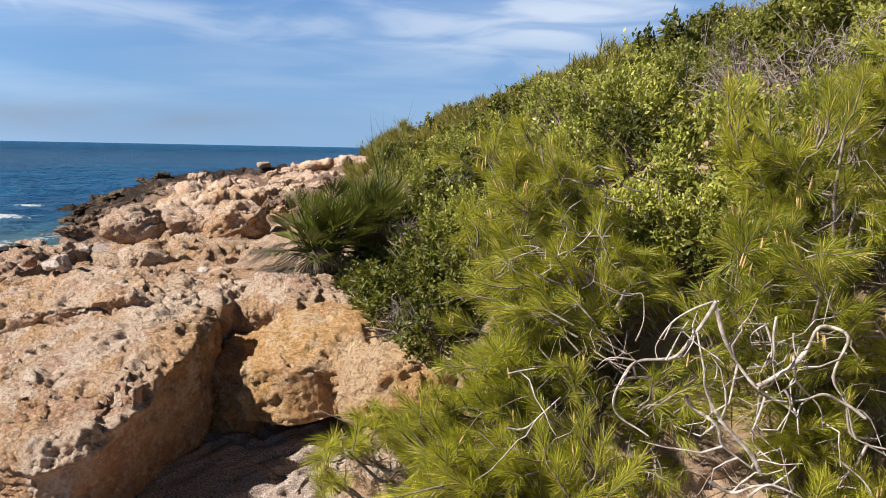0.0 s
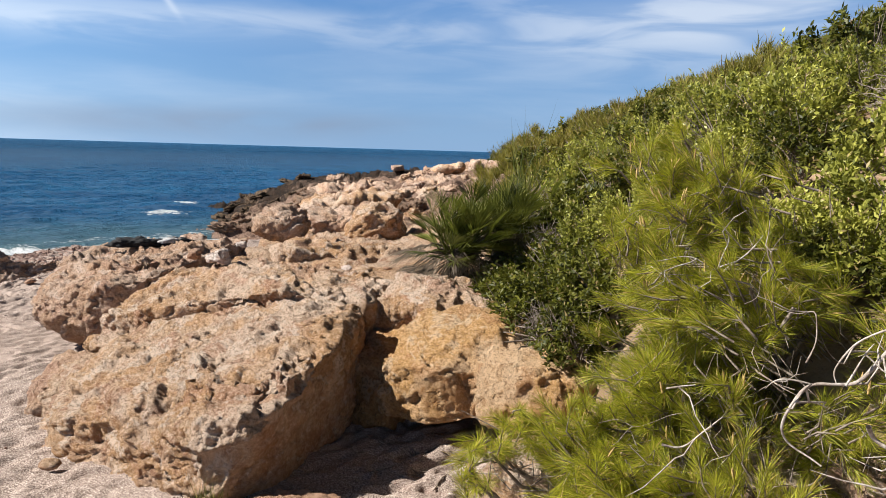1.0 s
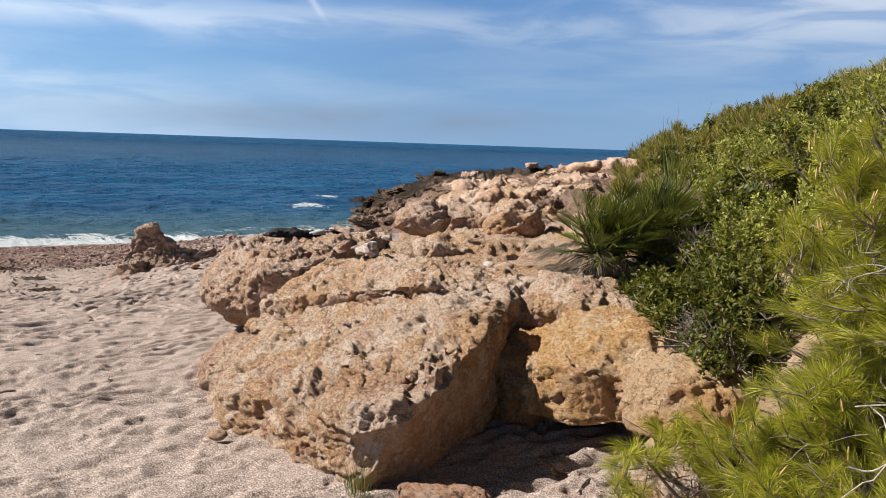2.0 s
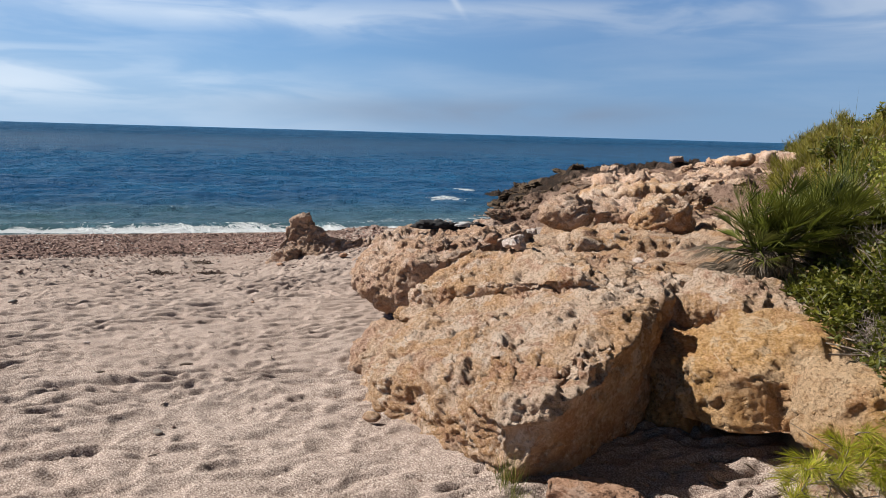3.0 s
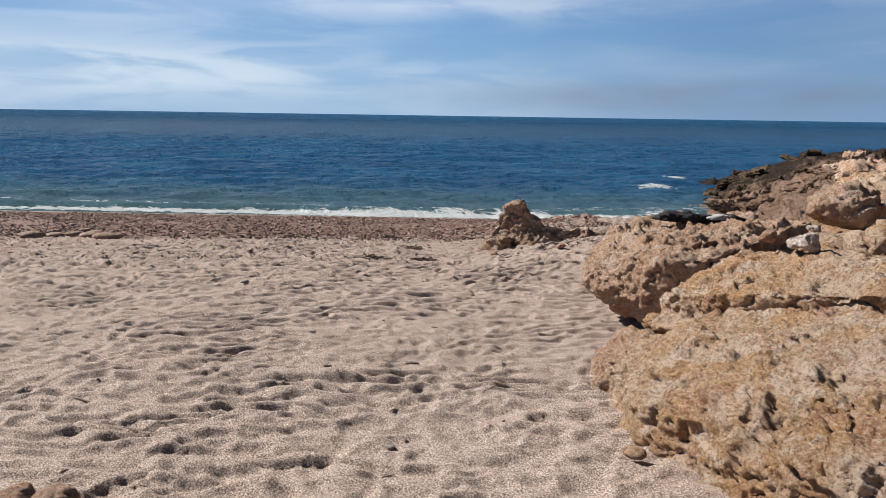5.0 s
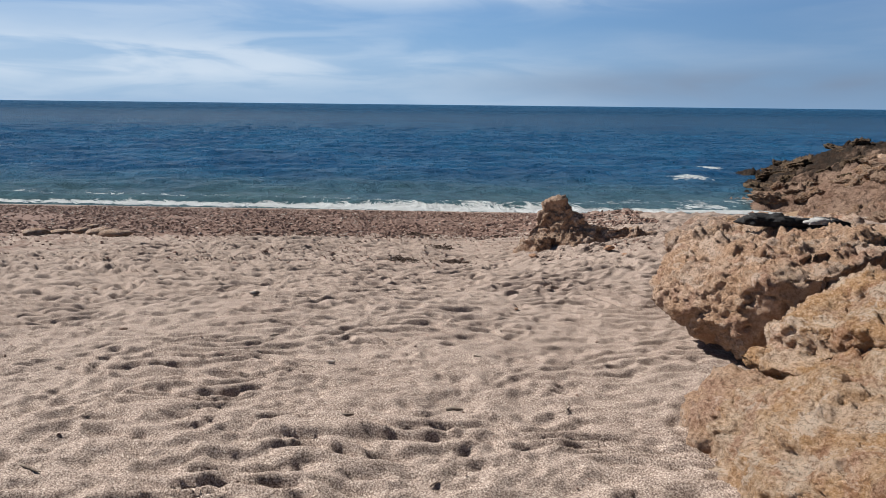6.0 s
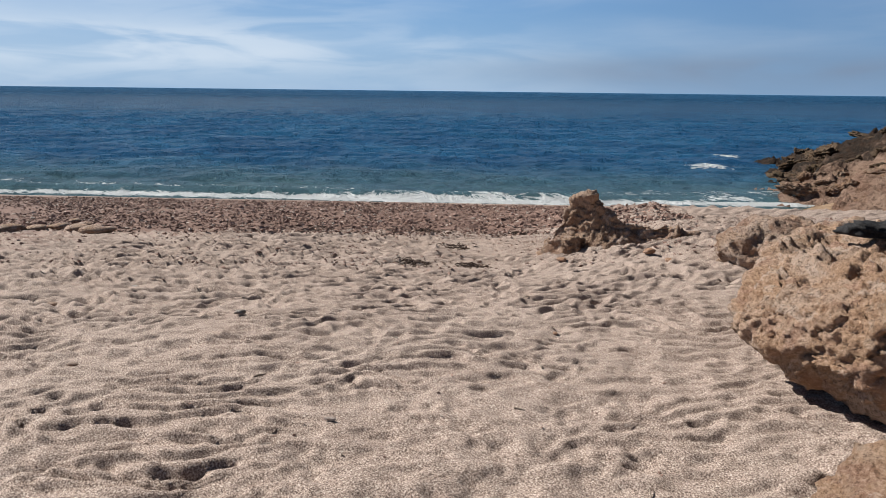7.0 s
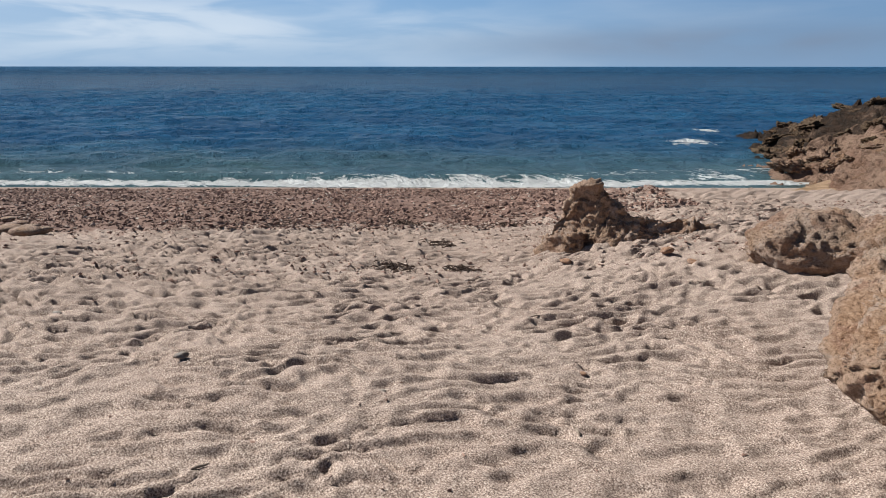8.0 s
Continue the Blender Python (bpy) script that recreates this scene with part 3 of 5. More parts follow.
def sand_height(x, y):
    s = shore_s(x, y)
    p = np.stack([x, y, np.zeros_like(x)], 1)
    near = (1 - smooth(40, 70, np.hypot(x, y)))
    z = beach(x, y) + 0.035 * vnoise(p * 0.6, 3) * near * (1 - smooth(14, 17, s))
    w = p + 0.10 * np.stack([vnoise(p * 1.9, 5), vnoise(p * 1.9, 6), 0 * x], 1) + 0.022 * np.stack([vnoise(p * 6.5, 7), vnoise(p * 6.5, 8), 0 * x], 1)
    # across and along the shore: the scuffs run along it
    q = np.stack([SX * w[:, 0] + SY * w[:, 1], 0.62 * (SY * w[:, 0] - SX * w[:, 1]), 0 * x], 1)
    dents = 0
    for step, deep, seed in ((3.5, 0.036, 17), (6.4, 0.042, 11), (12.5, 0.027, 12)):      # overlapping scuffs, each a shallow bowl with a sharp rim
        d1, d2, rnd = cells(q * np.array([step, step, 0]) + np.array([1.3 * step, 5.1, 0]), seed)
        dents = dents + deep * (((2 * d1 / (d1 + d2)) ** 1.9 - 1) * np.minimum(1, (d1 + d2) / 1.0) ** 1.6 + 0.45) * (0.45 + 0.8 * smooth(-0.5, 0.5, vnoise(p * step * 0.45, seed + 40))) 
    # ridges along the shore, steep towards the land
    way = 6.2 * (SX * p[:, 0] + SY * p[:, 1]) + 1.5 * vnoise(q * np.array([1.7, 1.9, 1]), 14) + 0.8 * vnoise(q * np.array([4.2, 4.6, 1]), 15) + 0.25 * vnoise(q * np.array([11, 11, 1]), 13)
    saw = way - np.floor(way)
    ridge = np.where(saw < 0.36, smooth(0, 0.36, saw), 1 - (saw - 0.36) / 0.64)
    dents = dents + 0.045 * (ridge - 0.5) * smooth(-0.55, 0.25, vnoise(q * np.array([2.6, 2.2, 1]) + 7.0, 16))
    dents = 0.047 * np.tanh(dents / 0.044)
    rip = 0.018 * (0.28 - np.abs(fbm(q * np.array([5.2, 4.2, 1]), 4, 0.5, 9))) + 0.007 * (0.3 - np.abs(fbm(q * np.array([15, 12, 1]), 3, 0.55, 19))) + 0.0025 * vnoise(p * 38, 20)
    trodden = near * (1 - 0.5 * smooth(13.0, 15.5, s)) * (1 - smooth(15.5, 17.5, s)) * (0.8 + 0.3 * vnoise(p * 0.45, 4)) * (1 + 0.55 * smooth(6.5, 9.5, s))
    z = z + (dents + rip) * trodden
    crumbs = smooth(13.0, 15.0, s) * (1 - smooth(18.2, 19.2, s)) * near
    z = z + crumbs * (1 - smooth(16, 18, s)) * (0.05 * np.maximum(fbm(p * 2.6, 4, 0.6, 31), 0) + 0.018 * vnoise(p * 9, 33))
    return z



def graded(lo, hi, step, wide, far_lo, far_hi):
    """Grid lines, fine between lo and hi, coarser over the next metres and ever wider beyond."""
    def outward(reach):
        out, d, k = [], 0.0, step
        while d < reach:
            k = min(0.034, k + 0.012 * k) if d < wide else k * 1.09
            d += k
            out.append(d)
        return np.array(out)
    return np.concatenate([lo - outward(lo - far_lo)[::-1], np.arange(lo, hi + step / 2, step), hi + outward(far_hi - hi)])


xs = graded(-7.6, -0.6, 0.017, 5.5, -4600, 4600)
ys = graded(0.6, 6.4, 0.017, 5.0, -4600, 4600)
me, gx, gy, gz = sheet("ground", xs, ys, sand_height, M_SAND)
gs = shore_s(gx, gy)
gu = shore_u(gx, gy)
# browner sand in the hollow, partly painted-in shade, carried by the wrack attribute
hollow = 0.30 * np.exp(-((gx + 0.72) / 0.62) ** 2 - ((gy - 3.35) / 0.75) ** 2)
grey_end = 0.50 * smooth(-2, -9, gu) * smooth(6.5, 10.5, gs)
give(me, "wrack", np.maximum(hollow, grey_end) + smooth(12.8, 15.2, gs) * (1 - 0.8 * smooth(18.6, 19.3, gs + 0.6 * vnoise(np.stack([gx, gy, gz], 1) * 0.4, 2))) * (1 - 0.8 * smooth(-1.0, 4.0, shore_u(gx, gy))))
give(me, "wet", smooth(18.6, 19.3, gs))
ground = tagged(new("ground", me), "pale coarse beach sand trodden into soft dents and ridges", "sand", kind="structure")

# the sea, waves running in
ss = lines(17.0, 62.0, 0.16, 16.6, 5200, 1.06)
us = lines(-34.0, 34.0, 0.22, -5200, 5200, 1.08)


def swell_height(s, u):
    p = np.stack([s, u * 0.75, 0 * s], 1)
    near = 1 - smooth(60, 160, np.hypot(s, u))
    wob = 1.6 * vnoise(np.stack([u * 0.05, s * 0.03, 0 * s], 1), 8)
    z = 0.015 * np.sin((s + wob) * 1.15) + 0.075 * fbm(p * 0.75, 4, 0.5, 4)
    z = z * smooth(18.5, 26, s) * near
    chop = 0.35 - np.abs(fbm(np.stack([s * 1.15 + 0.5 * wob, u * 0.55, 0 * s], 1), 4, 0.6, 24))
    z = z + 0.075 * chop * smooth(19.5, 24, s) * near
    curl = np.exp(-((s - 20.6 - 0.7 * vnoise(np.stack([u * 0.12, 0 * u, 0 * u], 1), 6)) / 0.35) ** 2)
    z = z + 0.13 * curl * (0.5 + 0.5 * vnoise(np.stack([u * 0.2, 0 * u + 5, 0 * u], 1), 16)) * near
    far = np.exp(-((s - 44 - 2.0 * vnoise(np.stack([u * 0.06, 0 * u, 0 * u], 1), 21)) / 1.6) ** 2)
    return SEA + z + 0.20 * far * near * smooth(-25, 10, u)


me, wsx, wu, wz = sheet("sea", ss, us, lambda s, u: swell_height(s, u), M_SEA)
wv = np.stack([SX * wsx + SY * wu, SY * wsx - SX * wu, wz], 1)
me.vertices.foreach_set("co", wv.astype(np.float32).ravel())
me.flip_normals() if me.polygons[0].normal.z < 0 else None
give(me, "offshore", wsx - 19.6)
edge = 0.8 * vnoise(np.stack([wu * 0.16, 0 * wu, 0 * wu], 1), 6)
foam = np.exp(-((wsx - 19.65 - 0.4 * edge) / 0.50) ** 2) * 0.84 * (0.88 + 0.22 * vnoise(np.stack([wu * 0.3, 0 * wu + 9, 0 * wu], 1), 26)) + 0.46 * np.exp(-((wsx - 21.0 - 1.2 * edge) / 1.2) ** 2)
for fs_, fu_, fa, fb in ((28.6, 7.6, 1.1, 1.3), (33.2, 9.6, 0.7, 1.0), (20.8, 5.6, 0.9, 1.2)):
    foam = np.maximum(foam, 0.66 * np.exp(-((wsx - fs_) / fa) ** 2 - ((wu - fu_) / fb) ** 2))
give(me, "foam", foam)
sea = tagged(new("sea", me), "deep blue sea with small waves and a white foam edge", "sea", kind="structure")


def hill_height(x, y):
    d = x - toe(y)
    p = np.stack([x, y, 0 * x], 1)
    return bank(d) + 0.10 * fbm(p * 1.3, 4, 0.55, 41) * smooth(-0.3, 0.5, d)


me, *_ = sheet("hillside", lines(-2.2, 4.5, 0.08, -9, 70, 1.08), lines(1.0, 9.0, 0.08, -45, 75, 1.08), hill_height, M_SOIL)
tagged(new("hillside", me), "sandy soil bank with dry litter under the scrub", "bank", kind="structure")

# ---- bedrock terrace ----


def terrace_edge(y):
    """Seaward edge of the rock terrace."""
    return np.interp(y, [2.5, 4.2, 4.6, 4.75, 5.4, 6.5, 8, 10, 13, 16, 19, 22, 26, 29, 31, 34, 38],
                     [-0.05, -0.1, -0.3, -2.6, -4.0, -4.4, -4.4, -4.8, -5.9, -8.8, -11.5, -13.0, -15.2, -16.2, -15.5, -12, -6])


def terrace(x, y):
    p = np.stack([x, y, 0 * x], 1)
    inn = x - terrace_edge(y) + 0.35 * vnoise(p * 0.9, 51) + 0.12 * vnoise(p * 3, 52)
    top = np.interp(y, [3, 4.3, 5, 7, 9, 13, 18, 24, 32], [0.40, 0.48, 0.52, 0.52, 0.45, 0.30, 0.12, 0.02, -0.1])
    top = top + np.interp(inn, [0, 2, 4, 9, 14], [0.0, 0.17, 0.32, 0.8, 1.2])
    top = top + smooth(15, 24, y) * np.interp(inn, [0, 2, 4.5, 9], [-0.5, -0.38, -0.12, 0.0])
    top = top + smooth(10, 14, y) * (1 - smooth(19, 23, y)) * np.interp(inn, [0, 3, 6.5], [-0.50, -0.42, 0.0])
    wide = np.interp(y, [7, 9, 12, 16, 27, 31], [0.55, 0.7, 2.0, 4.8, 5.0, 2.5])
    rise = np.clip(inn / wide, 0, 1)
    rise = rise * (1.6 - 0.6 * rise) * smooth(-0.3, 0.3, inn)
    low = np.where(y < 9, -0.3, np.interp(y, [9, 13, 16, 20], [-0.4, -0.7, -1.15, -1.45]))
    z = low + (top - low) * rise
    z = np.where(inn < -0.3, low - 3.0 * smooth(0.3, 1.5, -inn), z)
    far = smooth(8, 15, y)
    w = p + 0.22 * np.stack([vnoise(p * 1.7, 53), vnoise(p * 1.7, 54), 0 * x], 1)
    body = smooth(-0.4, 0.2, inn)
    for scale, amp, seed in ((0.50, 0.30, 60), (1.1, 0.20, 61), (2.6, 0.09, 62)):
        amp = amp * (0.35 + 0.65 * far) if scale > 1 else amp * 0.45 * far + 0.03
        d1, d2, rnd = cells(w * np.array([scale * 0.8, scale * 1.25, 1]), seed)
        z = z + body * amp * ((rnd - 0.5) * smooth(0, 0.16, d2 - d1) - 0.22 * (1 - smooth(0, 0.05, d2 - d1)))
    # bedding: the rock breaks into ledges and flakes
    z = z + body * (0.05 + 0.09 * far) * fbm(p * 1.6, 4, 0.55, 67)
    for h, lift, seed in ((0.20 + 0.14 * far, 0.12, 66), (0.062, 0.05, 68)):
        q = (z + lift * fbm(w * 1.4, 4, 0.55, seed)) / h
        fr = q - np.floor(q)
        z = z + body * h * 0.85 * (0.25 * fr + 0.75 * smooth(0.72, 0.98, fr) - fr)
    z = z + body * (0.035 + 0.05 * far) * (np.minimum(np.abs(fbm(w * 4.5, 5, 0.6, 65)), 0.7) - 0.3)
    z = z + body * (0.010 + 0.03 * far) * fbm(p * 15, 4, 0.7, 69)
    return z


def shore_build(n, b):
    """Headland rock: brown above, blackened by weed and spray towards its tip."""
    p = place_of(n)
    s = n.add("ShaderNodeSeparateXYZ", {0: p})
    mid = n.noise(p, 1.1, 6.0, 0.65, 0.4)
    small = n.noise(p, 5.0, 6.0, 0.68)
    fine = n.noise(p, 21.0, 5.0, 0.7)
    c = n.mix(n.ramp(mid, 0.35, 0.65), rgb(0.36, 0.245, 0.18), rgb(0.25, 0.145, 0.10))
    c = n.mix(n.math("MULTIPLY", n.ramp(small, 0.50, 0.58), 0.75), c, rgb(0.15, 0.09, 0.065))
    c = n.mix(n.math("MULTIPLY", n.ramp(fine, 0.50, 0.42), 0.55), c, rgb(0.40, 0.27, 0.20))
    tip = n.math("ADD", n.math("MULTIPLY", n.math("SUBTRACT", s.outputs[1], 15.0), 0.095), n.math("MULTIPLY", n.math("SUBTRACT", mid, 0.5), 1.6))
    tip = n.math("ADD", tip, n.math("MULTIPLY", n.math("ADD", s.outputs[0], 9.0), -0.06))
    dark = n.ramp(tip, 0.60, 1.02)
    c = n.mix(n.math("MULTIPLY", dark, 0.96), c, n.mix(n.ramp(small, 0.4, 0.6), rgb(0.014, 0.011, 0.008), rgb(0.045, 0.026, 0.016)))
    h = n.math("ADD", n.math("MULTIPLY", small, 1.0), n.math("MULTIPLY", fine, 1.1))
    put(n, b, color=c, rough=0.9, spec=0.25, normal=bump(n, h, 0.17, 1.0))


M_SHORE = material("headland rock", shore_build)
me, *_ = sheet("bedrock", lines(-5.6, 0.6, 0.02, -5.8, 1.4, 1.05), lines(3.7, 10.0, 0.022, 3.6, 10.1, 1.05), terrace, M_ROCK_T)
tagged(new("bedrock", me), "weathered ochre limestone terrace with pits and cracks", "rock", kind="structure")
me, *_ = sheet("headland", np.arange(-18, 4, 0.075), np.arange(9.6, 36, 0.075), terrace, M_SHORE)
tagged(new("headland", me), "pinkish-brown limestone headland running out to sea", "headland", kind="structure")

# tide wrack and shingle
rng = np.random.default_rng(21)
OCT_V = np.array([(1, 0, 0), (-1, 0, 0), (0, 1, 0), (0, -1, 0), (0, 0, 1), (0, 0, -1)], float)
OCT_F = np.array([(0, 2, 4), (2, 1, 4), (1, 3, 4), (3, 0, 4), (2, 0, 5), (1, 2, 5), (3, 1, 5), (0, 3, 5)])


def shingle(name, label, n, s_range, u_range, lo, hi, mat, category, flatten=0.5, seed=1):
    """Many small stones or scraps strewn over the sand, in one mesh."""
    r = np.random.default_rng(seed)
    s = r.uniform(*s_range, n)
    u = r.uniform(*u_range, n)
    x, y = SX * s + SY * u, SY * s - SX * u
    keep = fbm(np.stack([x * 0.8, y * 0.8, 0 * x], 1), 3, 0.5, seed) > r.uniform(-1.3, 0.8, n)
    x, y = x[keep], y[keep]
    n = len(x)
    z = sand_height(x, y)
    size = lo * (hi / lo) ** (r.random(n) ** 1.8)
    sx, sy, sz = size * r.uniform(0.6, 1.5, n), size * r.uniform(0.5, 1.0, n), size * flatten * r.uniform(0.6, 1.2, n)
    a = r.uniform(0, 2 * np.pi, n)
    v = OCT_V[None] * np.stack([sx, sy, sz], 1)[:, None] + r.normal(0, 0.18, (n, 6, 3)) * size[:, None, None]
    c, q = np.cos(a)[:, None], np.sin(a)[:, None]
    v = np.stack([v[..., 0] * c - v[..., 1] * q, v[..., 0] * q + v[..., 1] * c, v[..., 2]], -1) + np.stack([x, y, z + sz * 0.35], 1)[:, None]
    f = (OCT_F[None] + (np.arange(n) * 6)[:, None, None]).reshape(-1, 3)
    return tagged(new(name, mesh_np(name, v.reshape(-1, 3), f, mat, True)), label, category, kind="stuff")


def scrap_build(n, b):
    isl = n.add("ShaderNodeNewGeometry").outputs["Random Per Island"]
    c = n.mix(isl, rgb(0.095, 0.053, 0.042), rgb(0.33, 0.215, 0.17))
    c = n.mix(n.math("GREATER_THAN", n.math("FRACT", n.math("MULTIPLY", isl, 17.3)), 0.92), c, rgb(0.36, 0.3, 0.255))
    put(n, b, color=c, rough=0.85, spec=0.25)


M_SCRAP = material("mixed shingle and weed scraps", scrap_build)
shingle("wrack", "dark reddish-brown shingle and dried weed along the tideline", 150000, (13.2, 18.9), (-17, 2.4), 0.008, 0.05, M_SCRAP, "shingle", 0.5, 3)
shingle("wrack", "thin scatter of brown shingle on the upper beach", 22000, (10.0, 14.0), (-17, 5), 0.007, 0.030, M_SCRAP, "shingle", 0.5, 4)
shingle("gravel", "tiny dark grit and shell bits lying on the sand", 2600, (-1, 11), (-9, 4), 0.004, 0.014, M_SCRAP, "grit", 0.6, 5)

M_WEED = material("dried seaweed", bark_build((0.03, 0.02, 0.016), (0.12, 0.075, 0.055)))

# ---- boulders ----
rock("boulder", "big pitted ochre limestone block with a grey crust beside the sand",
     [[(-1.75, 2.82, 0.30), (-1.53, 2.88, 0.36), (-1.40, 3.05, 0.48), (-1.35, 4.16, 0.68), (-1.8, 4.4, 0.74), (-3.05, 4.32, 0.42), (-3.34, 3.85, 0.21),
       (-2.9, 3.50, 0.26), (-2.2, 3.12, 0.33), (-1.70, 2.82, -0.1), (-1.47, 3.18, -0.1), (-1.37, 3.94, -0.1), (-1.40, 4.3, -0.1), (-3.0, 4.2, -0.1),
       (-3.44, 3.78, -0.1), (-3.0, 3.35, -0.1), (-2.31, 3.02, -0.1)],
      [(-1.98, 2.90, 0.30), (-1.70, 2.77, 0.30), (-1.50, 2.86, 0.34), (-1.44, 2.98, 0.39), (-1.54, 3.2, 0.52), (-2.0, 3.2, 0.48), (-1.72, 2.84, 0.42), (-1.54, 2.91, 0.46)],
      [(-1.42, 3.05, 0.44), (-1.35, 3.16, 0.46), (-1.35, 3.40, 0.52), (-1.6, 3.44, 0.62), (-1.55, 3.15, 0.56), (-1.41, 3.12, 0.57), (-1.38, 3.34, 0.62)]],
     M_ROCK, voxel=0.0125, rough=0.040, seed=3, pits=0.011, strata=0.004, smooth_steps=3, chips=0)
rock("boulder", "rounded ochre limestone shelf behind the big block",
     [[(-3.38, 4.42, 0.42), (-2.95, 4.24, 0.58), (-1.98, 4.22, 0.76), (-1.36, 4.36, 0.68), (-1.32, 5.2, 0.70), (-2.75, 5.3, 0.80), (-3.35, 5.0, 0.64),
       (-3.25, 4.42, 0.1), (-2.8, 4.35, -0.1), (-1.34, 4.3, -0.1), (-1.32, 5.2, 0.0), (-3.2, 5.0, -0.1), (-2.4, 4.6, 0.82)],
      [(-3.54, 4.33, 0.26), (-3.20, 4.14, 0.30), (-2.9, 4.2, 0.38), (-3.0, 4.5, 0.44), (-3.4, 4.55, 0.36), (-3.4, 4.35, 0.10), (-3.0, 4.3, 0.10), (-3.1, 4.6, 0.0)],
      [(-3.5, 4.5, 0.34), (-3.3, 4.36, 0.46), (-3.0, 4.7, 0.60), (-3.4, 4.8, 0.5), (-3.45, 4.6, 0.1), (-3.0, 4.6, 0.1)]],
     M_ROCK, voxel=0.0145, rough=0.042, seed=19, pits=0.012, strata=0.006, smooth_steps=5, chips=0)
rock("boulder", "undercut pinkish limestone nose overhanging the sand",
     [[(-4.30, 5.02, 0.56), (-3.7, 4.72, 0.54), (-3.3, 4.85, 0.66), (-3.2, 6.4, 0.80), (-4.45, 6.5, 0.72), (-4.66, 5.7, 0.62), (-4.60, 5.25, 0.46),
       (-4.62, 5.10, 0.18), (-4.2, 4.92, 0.22), (-3.75, 4.68, 0.28), (-4.50, 5.3, 0.03), (-3.9, 5.05, 0.02), (-3.4, 4.95, 0.0), (-3.3, 6.3, 0.0), (-4.5, 6.3, 0.0)],
      [(-4.1, 5.2, 0.64), (-3.5, 5.0, 0.70), (-3.3, 6.2, 0.80), (-4.3, 6.4, 0.74), (-3.8, 5.6, 0.5)]],
     M_ROCK_P, voxel=0.0145, rough=0.050, seed=23, pits=0.034, strata=0.010, smooth_steps=5, chips=0)
rock("boulder", "low pale limestone step at the edge of the sand",
     [[(-3.64, 3.98, 0.08), (-3.5, 4.18, 0.20), (-3.05, 4.2, 0.26), (-3.1, 3.85, 0.20), (-3.42, 3.74, 0.13), (-3.62, 3.9, -0.1), (-3.4, 3.70, -0.1), (-3.0, 3.9, -0.1), (-3.4, 4.2, -0.1)]],
     M_ROCK_P, voxel=0.014, rough=0.032, seed=33, smooth_steps=4, chips=0)
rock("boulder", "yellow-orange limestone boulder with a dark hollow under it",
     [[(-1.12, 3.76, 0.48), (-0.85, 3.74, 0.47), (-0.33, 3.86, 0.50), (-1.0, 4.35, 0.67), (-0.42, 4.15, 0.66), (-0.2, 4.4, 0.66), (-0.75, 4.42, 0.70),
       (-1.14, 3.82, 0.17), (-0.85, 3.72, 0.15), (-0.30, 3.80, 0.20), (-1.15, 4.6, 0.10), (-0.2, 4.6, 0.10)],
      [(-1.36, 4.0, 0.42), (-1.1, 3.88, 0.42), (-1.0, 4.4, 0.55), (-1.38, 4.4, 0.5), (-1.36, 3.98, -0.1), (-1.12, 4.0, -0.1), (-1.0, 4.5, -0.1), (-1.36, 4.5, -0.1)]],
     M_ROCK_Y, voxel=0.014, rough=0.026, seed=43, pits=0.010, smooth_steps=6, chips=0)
rock("boulder", "lumpy ochre limestone between the block and the palm",
     [[(-1.36, 4.42, 0.62), (-1.0, 4.36, 0.66), (-0.62, 4.5, 0.66), (-0.8, 4.95, 0.78), (-1.3, 5.0, 0.78), (-1.36, 4.5, 0.1), (-0.6, 4.5, 0.1), (-1.0, 5.0, 0.1), (-1.05, 4.6, 0.78)],
      [(-0.72, 4.45, 0.66), (-0.42, 4.5, 0.64), (-0.5, 4.75, 0.70), (-0.75, 4.8, 0.72), (-0.6, 4.6, 0.2)]],
     M_ROCK, voxel=0.014, rough=0.036, pits=0.012, seed=53, smooth_steps=5, chips=0)
rock("boulder", "cream rounded boulder half hidden by pine branches",
     [((-0.16, 2.92, 0.14), (0.30, 0.28, 0.32), (0, 0, 20), 0.8), ((0.1, 3.1, 0.2), (0.35, 0.3, 0.3), (0, 0, 0), 0.8)],
     M_ROCK, voxel=0.016, rough=0.028, seed=63, pits=0.01)
rock("boulder", "smooth yellow-cream boulder beside the hollow",
     [((-0.25, 3.75, 0.38), (0.36, 0.26, 0.24), (0, 0, -10), 0.8)],
     M_ROCK_Y, voxel=0.018, rough=0.04, seed=73)
rock("boulder", "reddish flat stone half buried at the block's foot",
     [((-1.27, 2.88, 0.01), (0.27, 0.15, 0.11), (0, 5, 10), 0.7)], M_STONE_R, voxel=0.014, rough=0.025, seed=83)
rock("boulder", "rounded tan boulder resting on the terrace",
     [((-3.32, 7.5, 0.80), (0.31, 0.28, 0.20), (0, 8, 10), 0.7)], M_ROCK_P, voxel=0.02, rough=0.05, seed=93)
